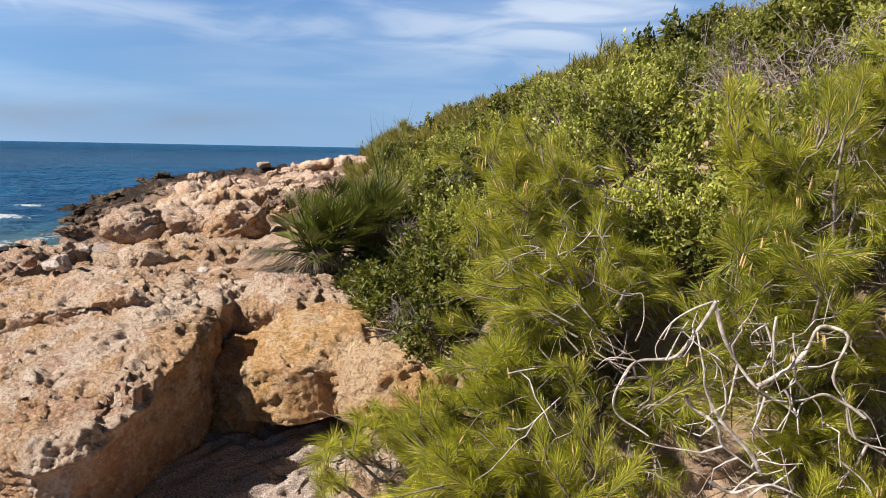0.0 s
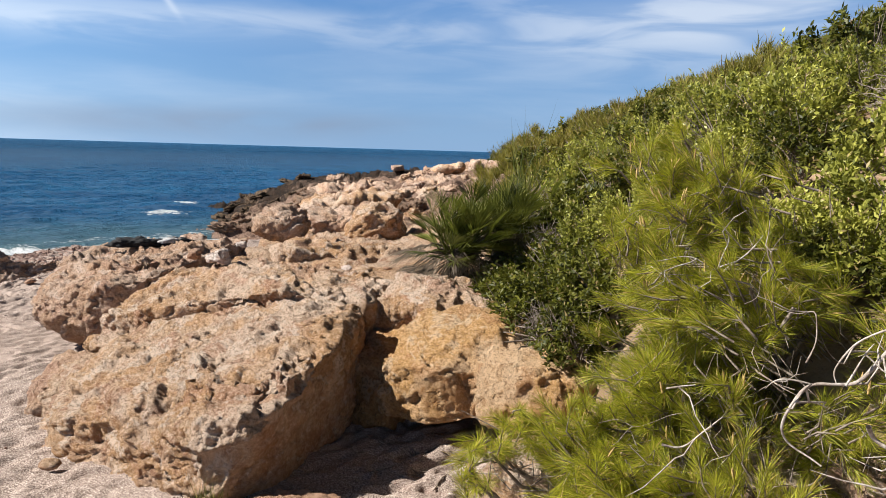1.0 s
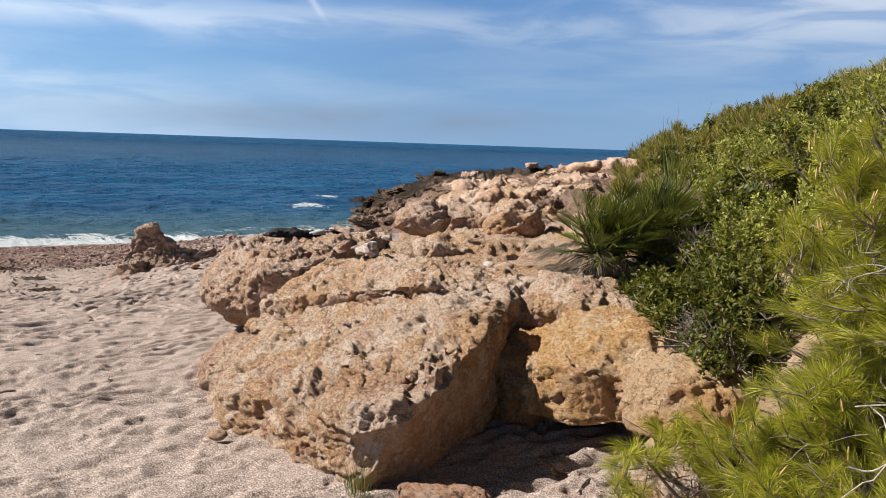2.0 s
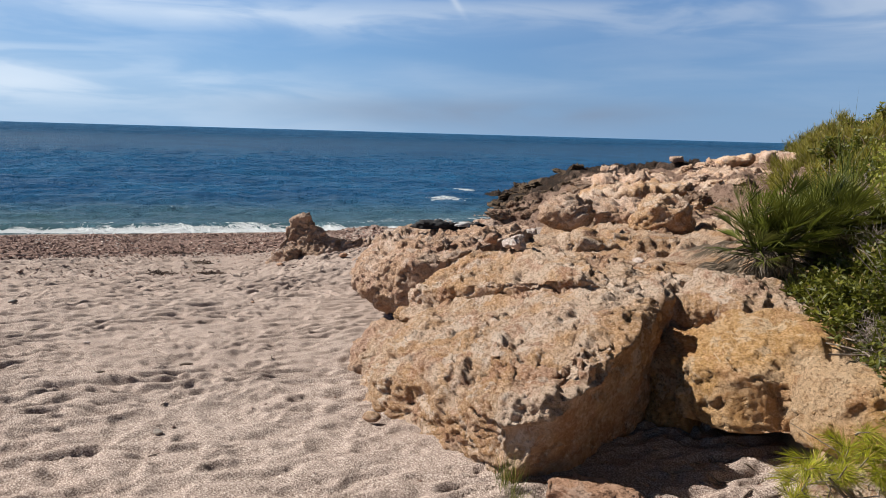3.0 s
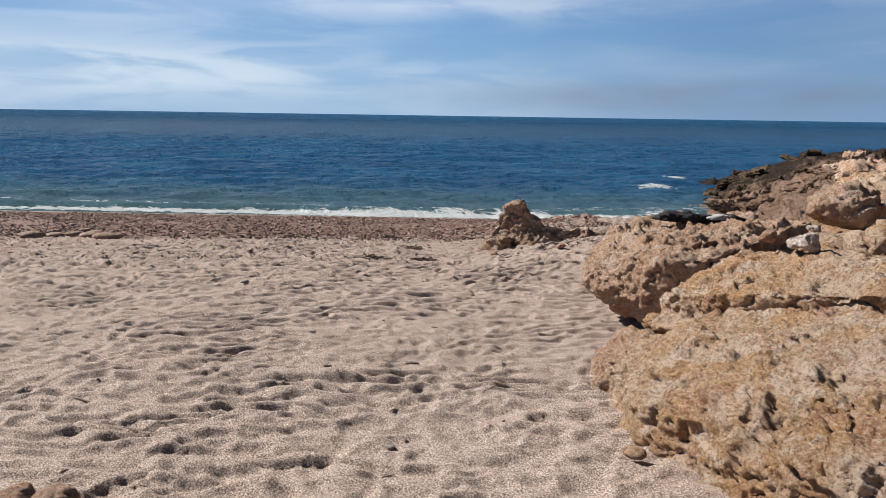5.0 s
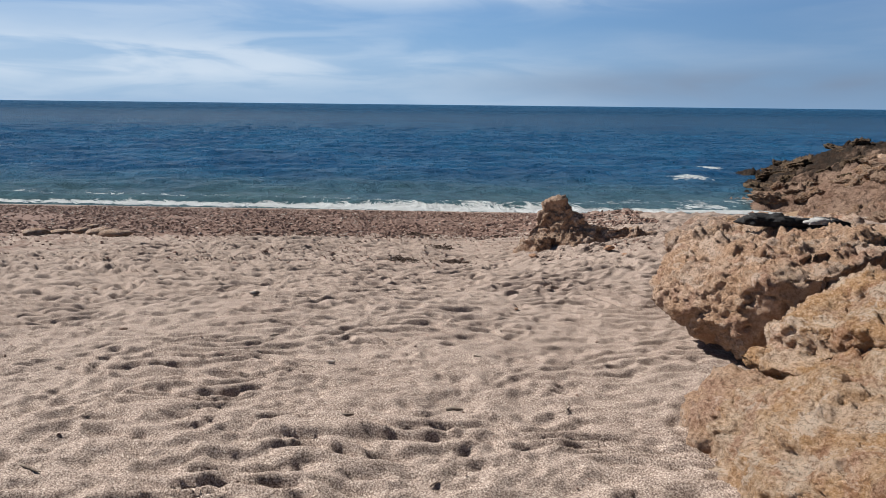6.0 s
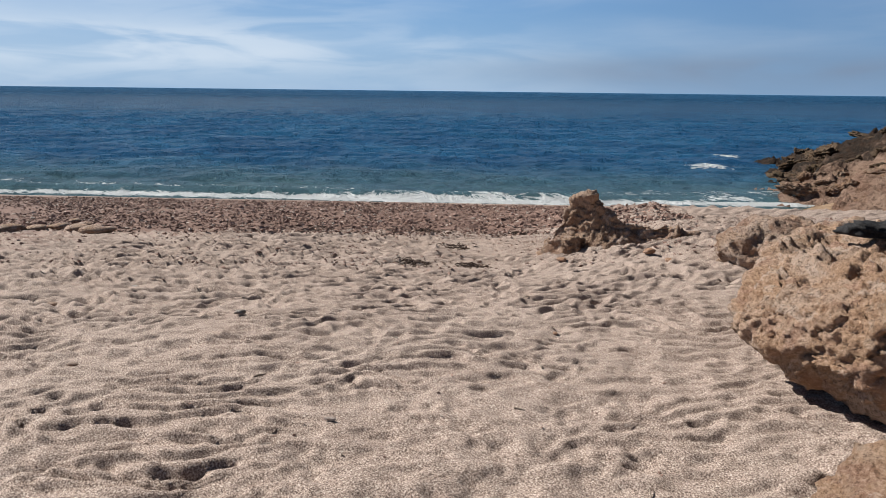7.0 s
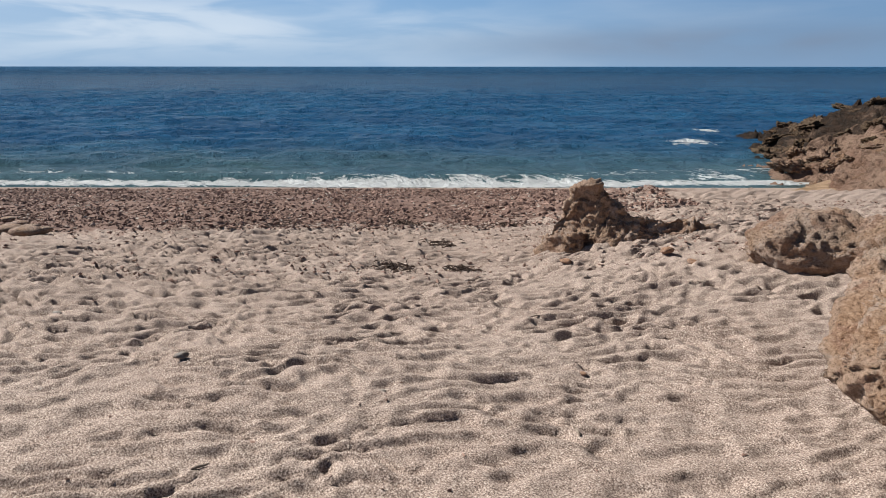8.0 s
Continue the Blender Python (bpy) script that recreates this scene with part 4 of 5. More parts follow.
rock("boulder", "upright angular limestone tooth standing in the sand",
     [[(-8.04, 7.94, 0.32), (-7.86, 8.02, 0.40), (-7.66, 8.12, 0.17), (-8.16, 7.84, 0.05), (-8.30, 7.62, -0.5), (-8.35, 8.2, -0.5), (-7.4, 7.85, -0.5), (-7.2, 8.6, -0.5), (-7.45, 8.2, -0.02)],
      [(-7.5, 8.15, 0.08), (-7.1, 8.45, 0.05), (-6.7, 8.8, -0.06), (-6.4, 8.8, -0.5), (-7.3, 7.85, -0.5), (-6.9, 9.1, -0.5), (-7.7, 8.5, -0.5)],
      [(-8.25, 7.66, -0.2), (-8.1, 7.58, -0.18), (-7.9, 7.6, -0.16), (-7.8, 7.8, -0.1), (-8.3, 7.55, -0.5), (-7.7, 7.6, -0.5), (-8.2, 8.0, -0.5)]],
     M_ROCK_B, voxel=0.02, rough=0.042, seed=103, pits=0.035, strata=0.010, smooth_steps=4, chips=0)
rock("boulder", "low brown rock slab rising from the sand",
     [((-5.6, 8.1, 0.05), (0.65, 0.45, 0.30), (0, 0, 30), 0.85), ((-5.0, 8.2, 0.05), (0.5, 0.4, 0.34), (0, 0, 30), 0.85)],
     M_ROCK_B, voxel=0.022, rough=0.045, seed=113, strata=0.008)

rock("boulder", "angular tan boulder on the terrace",
     [((-2.5, 8.45, 0.76), (0.36, 0.32, 0.26), (0, -10, 15), 0.6)], M_ROCK, voxel=0.025, rough=0.06, seed=143)
rock("boulder", "long low ledge of pinkish limestone", [((-5.7, 18.6, 0.38), (1.2, 0.6, 0.32), (0, -4, 8), 0.45)], M_ROCK_P, voxel=0.05, rough=0.12, seed=153)
rock("boulder", "block of pinkish limestone on the far ledge", [((-3.9, 19.4, 0.55), (0.75, 0.6, 0.36), (0, 0, 8), 0.5)], M_ROCK_P, voxel=0.05, rough=0.10, seed=163)
rock("boulder", "pale flat slab tilted on the far ledge", [((-4.2, 23.2, 1.08), (0.5, 0.4, 0.14), (0, -10, 8), 0.5)], M_ROCK, voxel=0.05, rough=0.06, seed=173)
rock("boulder", "rough pinkish block on the far ledge", [((-2.9, 22.6, 1.15), (0.5, 0.4, 0.22), (0, 6, 8), 0.55)], M_ROCK_P, voxel=0.05, rough=0.08, seed=183)
rock("boulder", "broad flat limestone slab on the terrace", [((-4.1, 12.3, 0.62), (0.9, 0.6, 0.2), (0, -5, 20), 0.5)], M_ROCK, voxel=0.035, rough=0.08, seed=193)
rock("boulder", "low ochre limestone hump on the terrace", [((-2.55, 6.5, 0.56), (0.42, 0.34, 0.18), (0, 5, 20), 0.6)], M_ROCK, voxel=0.022, rough=0.05, seed=203)
rock("boulder", "weathered tan limestone slab on the terrace", [((-3.5, 9.6, 0.58), (0.6, 0.4, 0.2), (0, -8, 20), 0.5)], M_ROCK_P, voxel=0.03, rough=0.07, seed=213)

# ---- loose stones ----
STONES = [pebble_mesh("stone", m, i * 7 + 1, q) for i, (m, q) in enumerate(
    ((M_STONE_W, 0.6), (M_STONE_G, 0.6), (M_STONE_R, 0.5), (M_STONE_W, 0.8), (M_ROCK, 0.7), (M_STONE_G, 0.45), (M_ROCK_B, 0.6)))]


def stone(kind, x, y, z, size, turn, label, stretch=(1, 1, 1)):
    ob = new("stone", STONES[kind])
    ob.matrix_world = pose(x, y, z, 0, 0, turn) @ Matrix.Diagonal((size * stretch[0], size * stretch[1], size * stretch[2], 1))
    return tagged(ob, label, "stone", "loose stones")


for x, y, z, sx, sy, sz, turn, mat, what in ((-2.71, 4.83, 0.86, 0.105, 0.065, 0.05, -20, M_STONE_W, "pinkish-white angular stone lying on the ochre rock"),
                                             (-2.98, 4.98, 0.84, 0.05, 0.04, 0.035, 50, M_STONE_R, "pink stone lying on the ochre rock"),
                                             (-2.97, 5.76, 0.82, 0.075, 0.05, 0.042, 15, M_STONE_W, "pale grey wedge-shaped stone on the terrace")):
    rock("stone", what, [((x, y, z), (sx, sy, sz), (6, -14, turn), 0.55), ((x + 0.3 * sx, y, z - 0.02), (0.8 * sx, 0.9 * sy, 0.7 * sz), (0, 10, turn + 20), 0.6)], mat, "loose stones", "stone",
         voxel=0.009, rough=0.022, seed=int(turn) + 40, pits=0.005, smooth_steps=3)
stone(4, -1.90, 5.28, 0.68, 0.10, 15, "yellowish rounded stone in a gap", (1, 0.9, 0.9))
stone(4, -2.7, 3.03, 0.02, 0.05, 15, "small grey-brown stone on the sand", (1.3, 0.9, 1))
for x, y, z, sx, sy, sz, turn in ((-3.79, 0.79, 0.09, 0.075, 0.09, 0.10, 25), (-3.94, 0.68, 0.08, 0.07, 0.09, 0.09, 60)):
    rock("stone", "pale pitted limestone chunk lying on the sand", [((x, y, z), (sx, sy, sz), (10, -8, turn), 0.6)], M_STONE_R, "loose stones", "stone",
         voxel=0.008, rough=0.014, seed=int(turn), pits=0.009, smooth_steps=3, chips=8)
stone(4, -3.72, 0.96, 0.02, 0.045, 60, "flat grey-brown stone on the sand", (1.4, 0.9, 0.8))
rng = np.random.default_rng(31)
# broken blocks lying about on the terrace and the far ledges
BLOCKS = [rock_mesh("boulder", [((0, 0, 0), (1.0, 0.75, 0.5), (rr, -rr, 0), 0.5), ((0.45, 0.1, -0.2), (0.6, 0.7, 0.35), (0, 12, 30), 0.6)], mt, voxel=0.06, rough=0.16, seed=400 + rr, pits=0.03, smooth_steps=2)
          for rr, mt in ((4, M_ROCK_P), (10, M_ROCK), (-8, M_ROCK_P), (14, M_ROCK_P))]
for i in range(48):
    y = 8.6 + 19 * rng.random() ** 0.9
    e0, e1 = float(terrace_edge(np.array([y]))[0]) + 1.0 + 0.28 * max(0.0, y - 9), float(toe(y)) - 0.2
    x = e0 + (e1 - e0) * rng.random()
    size = rng.uniform(0.10, 0.26) * (0.55 + 0.055 * y)
    z = float(terrace(np.array([x, x]), np.array([y, y + 0.01]))[0])
    ob = new("boulder", BLOCKS[rng.integers(4)])
    ob.matrix_world = pose(x, y, z + 0.12 * size, rng.uniform(-12, 12), rng.uniform(-12, 12), rng.uniform(0, 360)) @ Matrix.Diagonal((size * rng.uniform(0.8, 1.5), size, size * rng.uniform(0.6, 1.0), 1))
    tagged(ob, "broken tan limestone block lying on the rock ledges", "rock", "ledge blocks")
# darker slabs along the seaward side of the headland
SLABS = [rock_mesh("boulder", [((0, 0, 0), (1.0, 0.7, 0.4), (rr, -rr, 0), 0.45), ((-0.4, 0.2, -0.1), (0.7, 0.6, 0.4), (0, -8, 40), 0.5)], mt, voxel=0.06, rough=0.2, seed=430 + rr, pits=0.04, smooth_steps=1)
         for rr, mt in ((5, M_ROCK_H), (12, M_ROCK_H), (-9, M_ROCK_D), (16, M_ROCK_D))]
for i in range(90):
    y = 13 + 16 * rng.random()
    x = float(terrace_edge(np.array([y]))[0]) + 0.6 + 4.6 * rng.random()
    size = rng.uniform(0.18, 0.45)
    z = float(terrace(np.array([x, x]), np.array([y, y + 0.01]))[0])
    ob = new("boulder", SLABS[rng.integers(2) + (2 if y > 21.5 + rng.normal(0, 1.0) else 0)])
    ob.matrix_world = pose(x, y, z - 0.05 * size, rng.uniform(-14, 14), rng.uniform(-14, 14), 45 + rng.normal(0, 40)) @ Matrix.Diagonal((size * rng.uniform(0.9, 1.6), size, size * rng.uniform(0.5, 0.9), 1))
    tagged(ob, "dark weathered limestone slab on the headland" if ob.data in SLABS[2:] else "brown weathered limestone slab on the headland", "rock", "headland slabs")
# broken stones in the cleft of the terrace
for i in range(16):
    stone(int(rng.choice([4, 4, 2, 4, 0])), -1.78 + rng.normal(0, 0.14), 5.5 + rng.normal(0, 0.28), 0.68 + rng.uniform(-0.03, 0.04), rng.uniform(0.03, 0.09), rng.uniform(0, 360),
          "broken ochre stone lying in a cleft of the terrace", (1.2, 0.9, 0.9))
for x, y, s in ((-5.35, 2.56, 0.028), (-7.3, 3.33, 0.04), (-9.1, 3.15, 0.045), (-6.2, 3.9, 0.02), (-5.7, 4.9, 0.02), (-6.75, 7.6, 0.07), (-6.45, 7.5, 0.05), (-7.5, 7.1, 0.06), (-3.54, 2.2, 0.03)):
    stone(int(rng.choice([1, 5, 2])), x, y, float(sand_height(np.array([x]), np.array([y]))[0]) + s * 0.45, s, rng.uniform(0, 360), "small dark stone lying on the sand", (1.2, 0.8, 0.9))
for x, y, s, k, what in ((-5.37, 2.90, 0.026, 0, "tiny white shell lying on the sand"), (-6.97, 2.16, 0.03, 6, "brown stone lying on the sand"), (-8.85, 2.44, 0.05, 6, "brown stone lying on the sand")):
    stone(k, x, y, float(sand_height(np.array([x]), np.array([y]))[0]) + s * 0.4, s, 30, what, (1.4, 0.7, 0.7))
for i in range(9):
    x, y = -14.5 + rng.normal(0, 0.45), 3.65 + rng.normal(0, 0.45)
    stone(6, x, y, float(beach(np.array([x]), np.array([y]))[0]) + 0.06, rng.uniform(0.10, 0.22), rng.uniform(0, 360), "brown stone in a low cluster above the tideline", (1.2, 0.9, 0.7))
rock("boulder", "pale stone set in the bare bank under the pines", [((0.62, 2.75, 0.42), (0.24, 0.2, 0.2), (0, 0, 20), 0.7)], M_ROCK, voxel=0.02, rough=0.05, seed=123)
rock("boulder", "pale stone set in the bare bank under the pines", [((1.0, 2.7, 0.5), (0.22, 0.2, 0.16), (0, 0, -20), 0.7)], M_ROCK_P, voxel=0.02, rough=0.05, seed=133)


def crumpled(name, centre, size, turn, mat, seed):
    v = lump((0, 0, 0), size, (0, 0, 0), 0.8)
    v = v * (1 + 0.38 * fbm(v * 13 + seed, 4, 0.65, seed))[:, None]
    v[:, 2] = np.maximum(v[:, 2], -size[2] * 0.6)
    m = np.array(Euler((0, 0, radians(turn))).to_matrix())
    return mesh_np(name, v @ m.T + np.array(centre), ICO_F, mat)


heap = tagged(new("clothing"), "crumpled black garment with a pale grey panel lying on the rock", "clothing")
heap.location = (-3.96, 5.96, 0.735)
part("cloth", crumpled("cloth", (-0.17, -0.09, 0.02), (0.15, 0.09, 0.05), 42, M_BLACK, 3), heap)
part("cloth", crumpled("cloth", (0.14, 0.16, 0.015), (0.17, 0.08, 0.045), 52, M_BLACK, 8), heap)
part("cloth", crumpled("cloth", (-0.01, 0.02, 0.015), (0.14, 0.07, 0.035), 46, M_BLACK, 11), heap)
part("panel", crumpled("panel", (-0.06, -0.02, 0.052), (0.09, 0.035, 0.016), 44, M_GREYPLASTIC, 5), heap, "pale grey panel")
part("panel", crumpled("panel", (0.13, 0.09, 0.035), (0.12, 0.045, 0.024), 58, M_GREYPLASTIC, 6), heap, "pale grey panel")


def stick(x, y, length, turn, radius, label, tilt=4):
    z = float(sand_height(np.array([x]), np.array([y]))[0]) + radius
    c, s = math.cos(radians(turn)), math.sin(radians(turn))
    p = np.array([x, y, z])
    w = np.array([c, s, math.sin(radians(tilt))]) * length / 2
    so = Soup()
    so.tube([p - w, p - w * 0.3 + np.array([0, 0, radius * 0.6]), p + w * 0.4, p + w], [radius * 0.8, radius, radius * 0.9, radius * 0.5], 6)
    return tagged(new("stick", so.mesh("stick", M_BARK)), label, "stick", "beach sticks")


for x, y, ln, turn, r in ((-4.64, 2.53, 0.10, 60, 0.009), (-4.40, 3.06, 0.09, 40, 0.010), (-4.05, 3.55, 0.12, 130, 0.004), (-5.0, 1.2, 0.16, 20, 0.006),
                          (-6.1, 2.9, 0.07, 80, 0.007), (-5.3, 4.3, 0.08, 150, 0.006), (-7.0, 4.6, 0.12, 30, 0.006), (-8.4, 4.9, 0.14, 10, 0.007),
                          (-4.9, 3.7, 0.06, 15, 0.005), (-3.9, 2.5, 0.05, 100, 0.004), (-3.3, 2.0, 0.06, 70, 0.004), (-6.6, 5.6, 0.10, 55, 0.006)):
    stick(x, y, ln, turn, r, "short dark driftwood stick lying on the sand")
for x, y, w in ((-8.9, 6.2, 0.24), (-8.4, 6.6, 0.16), (-9.6, 7.4, 0.2), (-11.2, 8.3, 0.3), (-9.9, 9.0, 0.22), (-12.3, 6.9, 0.26)):
    z = float(sand_height(np.array([x]), np.array([y]))[0])
    s = Soup()
    for _ in range(int(420 * w)):
        p = np.array([x, y, 0]) + rng.normal(0, 1, 3) * np.array([w * 0.55, w * 0.4, 0])
        p[2] = float(sand_height(p[:1], p[1:2])[0]) + rng.uniform(0, 0.02)
        q = unit(rng.normal(0, 1, 3) * np.array([1, 1, 0.35])) * rng.uniform(0.02, 0.07)
        s.tube([p - q, p + np.array([0, 0, 0.008]), p + q], [0.003, rng.uniform(0.004, 0.009), 0.003], 4)
    ob = new("dried_weed", s.mesh("dried_weed", M_WEED))
    tagged(ob, "clump of dark dried seaweed on the sand", "seaweed", "dried weed", "stuff")

# ---- scrub ----


def shrub_twigs(soup, top, count, rng, rad=0.006):
    for _ in range(count):
        a = rng.uniform(0, 2 * np.pi)
        tip = np.array([np.cos(a), np.sin(a), 0]) * rng.uniform(0.2, 0.9) + np.array([0, 0, rng.uniform(0.3, 0.9)])
        tip = tip * top
        t = np.linspace(0, 1, 5)[:, None]
        pts = tip * t + rng.normal(0, 0.03, (5, 3)) * t * top - np.array([0, 0, 0.15]) * (1 - t)
        soup.tube(pts, np.linspace(rad * 1.6, rad * 0.5, 5), 4)


def leafy(name, mat, seed, sprays, leaves, size, width, upright=0.5, spread=0.5):
    """A unit shrub: a lumpy dome of leafy sprays round woody twigs."""
    rng = np.random.default_rng(seed)
    crown, wood = Soup(), Soup()
    shrub_twigs(wood, 0.85, 26, rng, 0.009)
    clumps = max(24, sprays // 11)
    cd = unit(rng.normal(0, 1, (clumps, 3)))
    cd[:, 2] = np.abs(cd[:, 2]) * 0.95 - 0.15
    cd = unit(cd)
    cr = 0.60 + 0.35 * vnoise(cd * 2.3 + seed, seed) + rng.uniform(-0.15, 0.15, clumps)
    pick = rng.integers(0, clumps, sprays)
    d = unit(cd[pick] + rng.normal(0, 0.10, (sprays, 3)))
    start = d * (cr[pick] * rng.uniform(0.78, 1.0, sprays))[:, None]
    go = unit(d + np.array([0, 0, upright]) + rng.normal(0, 0.35, (sprays, 3)))
    for k in range(clumps):
        wood.tube([cd[k] * 0.1, cd[k] * cr[k] * 0.5 + rng.normal(0, 0.03, 3), cd[k] * cr[k]], [0.012, 0.008, 0.004], 4)
    ln = rng.uniform(0.12, 0.28, sprays)
    k = np.linspace(0.1, 1.0, leaves)
    base = (start[:, None] + go[:, None] * (ln[:, None] * k)[:, :, None]).reshape(-1, 3)
    g2 = np.repeat(go, leaves, 0)
    out = unit(np.cross(g2, rng.normal(0, 1, g2.shape)))
    along = unit(g2 * (1 - spread) + out * spread + rng.normal(0, 0.15, g2.shape))
    side = unit(np.cross(along, rng.normal(0, 1, g2.shape)))
    n = len(base)
    crown.blades(base, along, side, size * rng.uniform(0.6, 1.2, n), width * rng.uniform(0.7, 1.2, n), rng.normal(0, 0.12, (n, 3)))
    root = new(name)
    part("crown", crown.mesh("crown", mat), root)
    part("woody_stem", wood.mesh("woody_stem", M_BARK), root)
    return root


def plant(src, x, y, z, size, turn, label, category="shrub", group="scrub", stretch=1.0):
    ob = copy_thing(src, pose(x, y, z, RNG.uniform(-14, 14), RNG.uniform(-14, 14), turn) @ Matrix.Diagonal((size, size, size * stretch, 1)))
    return tagged(ob, label, category, group)


MASTIC = [leafy("shrub", M_MASTIC, 100 + i, 460, 12, 0.10, 0.040, 0.6, 0.65) for i in range(2)]
GREYLEAF = [leafy("shrub", M_GREY, 120 + i, 620, 11, 0.075, 0.034, 0.9, 0.5) for i in range(2)]
BROOM = [leafy("shrub", M_BROOM, 140 + i, 520, 9, 0.20, 0.014, 1.5, 0.25) for i in range(2)]


def bare_bush(seed):
    """A leafless unit bush: a thicket of forking twigs."""
    rng = np.random.default_rng(seed)
    s = Soup()
    for _ in range(130):
        go = unit(rng.normal(0, 1, 3) * np.array([1, 1, 0.5]) + np.array([0, 0, 0.7]))
        p = rng.normal(0, 0.12, 3) * np.array([1, 1, 0])
        pts = [p]
        for _ in range(6):
            go = unit(go + rng.normal(0, 0.28, 3))
            pts.append(pts[-1] + go * rng.uniform(0.10, 0.19))
        s.tube(pts, np.linspace(0.010, 0.003, 7), 3)
        for k in (2, 3, 4, 5):
            g2 = unit(go + rng.normal(0, 0.8, 3))
            s.tube([pts[k], pts[k] + g2 * 0.09, pts[k] + unit(g2 + rng.normal(0, 0.4, 3)) * 0.2], [0.005, 0.004, 0.002], 3)
    root = new("bush")
    part("woody_stem", s.mesh("woody_stem", M_TWIG), root)
    return root


M_TWIG = material("dry grey twigs", bark_build((0.16, 0.12, 0.10), (0.42, 0.35, 0.30)))
BARE = [bare_bush(160), bare_bush(161)]
SOURCES = MASTIC + GREYLEAF + BROOM + BARE


def scatter():
    rng = np.random.default_rng(5)
    spots = []

    def fill(y0, y1, d0, d1, gap, size, kinds, tries):
        for _ in range(tries):
            y = rng.uniform(y0, y1)
            d = rng.uniform(d0, d1)
            x = float(toe(y)) + d
            if any((x - a) ** 2 + (y - b) ** 2 < (0.5 * (gap + g)) ** 2 for a, b, g in spots):
                continue
            spots.append((x, y, gap))
            sz = size * rng.uniform(0.75, 1.2)
            kind = kinds[rng.integers(len(kinds))]
            src = {"m": MASTIC, "g": GREYLEAF, "b": BROOM, "d": BARE}[kind][rng.integers(2)]
            label = {"m": "dark green mastic shrub with small glossy leaves", "g": "grey-green broad-leaved shrub on the bank",
                     "b": "yellow-green broom-like shrub with thin upright stems", "d": "leafless grey-brown bush of dry forking twigs"}[kind]
            z = float(scrub_top(d)) - sz * 0.80 + rng.uniform(-0.16, 0.08) * (1 + 0.06 * y) - 0.10 * float(smooth(6, 10, y))
            z = min(z, float(bank(d)) + 0.12)  # no gap to the soil
            plant(src, x, y, z, sz, rng.uniform(0, 360), label)

    fill(3.4, 6.4, 0.75, 4.5, 0.42, 0.48, "ggmgdm", 420)
    fill(3.85, 5.7, 0.1, 0.8, 0.24, 0.40, "mmmd", 260)
    fill(5.7, 6.6, 0.1, 0.75, 0.34, 0.40, "mmmbd", 80)
    fill(6.4, 11, 0.15, 6, 0.52, 0.60, "bmmgd", 520)
    fill(11, 34, 0.3, 14, 0.95, 1.1, "bmbm", 800)
    fill(2.55, 3.5, 0.75, 2.0, 0.26, 0.34, "gmg", 160)
    fill(2.3, 3.5, 1.2, 4.5, 0.38, 0.46, "gggm", 220)
    fill(-4, 2.2, 0.8, 5, 0.8, 0.7, "gm", 60)
    for x, y, z, sz in ((1.10, 3.15, 1.25, 0.42), (1.35, 3.3, 1.40, 0.45), (0.9, 3.3, 1.2, 0.38), (1.6, 3.2, 1.5, 0.42)):
        plant(GREYLEAF[rng.integers(2)], x, y, z, sz, rng.uniform(0, 360), "grey-green broad-leaved shrub on the bank")


scatter()
for src in SOURCES:
    for o in (*src.children_recursive, src):
        bpy.data.objects.remove(o)

# dwarf fan palm


def fan_palm(x, y, z, seed=3):
    rng = np.random.default_rng(seed)
    root = new("fan_palm")
    root.location = (x, y, z)
    tagged(root, "dwarf fan palm with spiky green fans and dry brown skirt", "palm")
    for i in range(150):
        dry = i < 50
        a = rng.uniform(0, 2 * np.pi)
        up = rng.uniform(-1.1, 0.1) if dry else rng.uniform(-0.05, 1.35)
        way = unit(np.array([np.cos(a) * np.cos(up), np.sin(a) * np.cos(up), np.sin(up)]))
        pet = rng.uniform(0.12, 0.26) if dry else rng.uniform(0.10, 0.32)
        s = Soup()
        foot = rng.normal(0, 0.075, 3) * np.array([1, 1, 0.6])
        hub = foot + way * pet
        side = unit(np.cross(way, np.array([0, 0, 1.0]) + rng.normal(0, 0.15, 3)))
        norm = np.cross(side, way)
        ribs = 14
        th = np.linspace(-0.8, 0.8, ribs) + rng.normal(0, 0.03, ribs)
        dirs = unit(way[None] * np.cos(th)[:, None] + side[None] * np.sin(th)[:, None] + norm[None] * (0.25 * np.abs(np.sin(th)))[:, None])
        ln = rng.uniform(0.20, 0.33) * (1 - 0.25 * np.abs(th) / 0.8)
        wid = unit(np.cross(dirs, norm[None]) + 0.5 * norm[None])
        s.blades(np.repeat(hub[None], ribs, 0), dirs, wid, ln, 0.009, np.repeat(np.array([[0, 0, -0.10 if not dry else -0.25]]), ribs, 0))
        frond = part("frond", s.mesh("frond", M_PALM_DRY if dry else M_PALM), root, "dry brown frond" if dry else "")
        s = Soup()
        s.tube([foot * 0.5, 0.5 * (foot + hub) + np.array([0, 0, 0.02]), hub], [0.007, 0.005, 0.004], 4)
        part("stalk", s.mesh("stalk", M_PALM_DRY if dry else M_PALM), frond)
    s = Soup()
    s.tube([(0, 0, -0.5), (0, 0, -0.2), (0, 0, 0.04)], [0.09, 0.10, 0.05], 8)
    part("stem", s.mesh("stem", M_BARK), root)


fan_palm(-0.93, 5.2, 0.93, 3)
fan_palm(-0.62, 5.55, 1.06, 5)

# pines


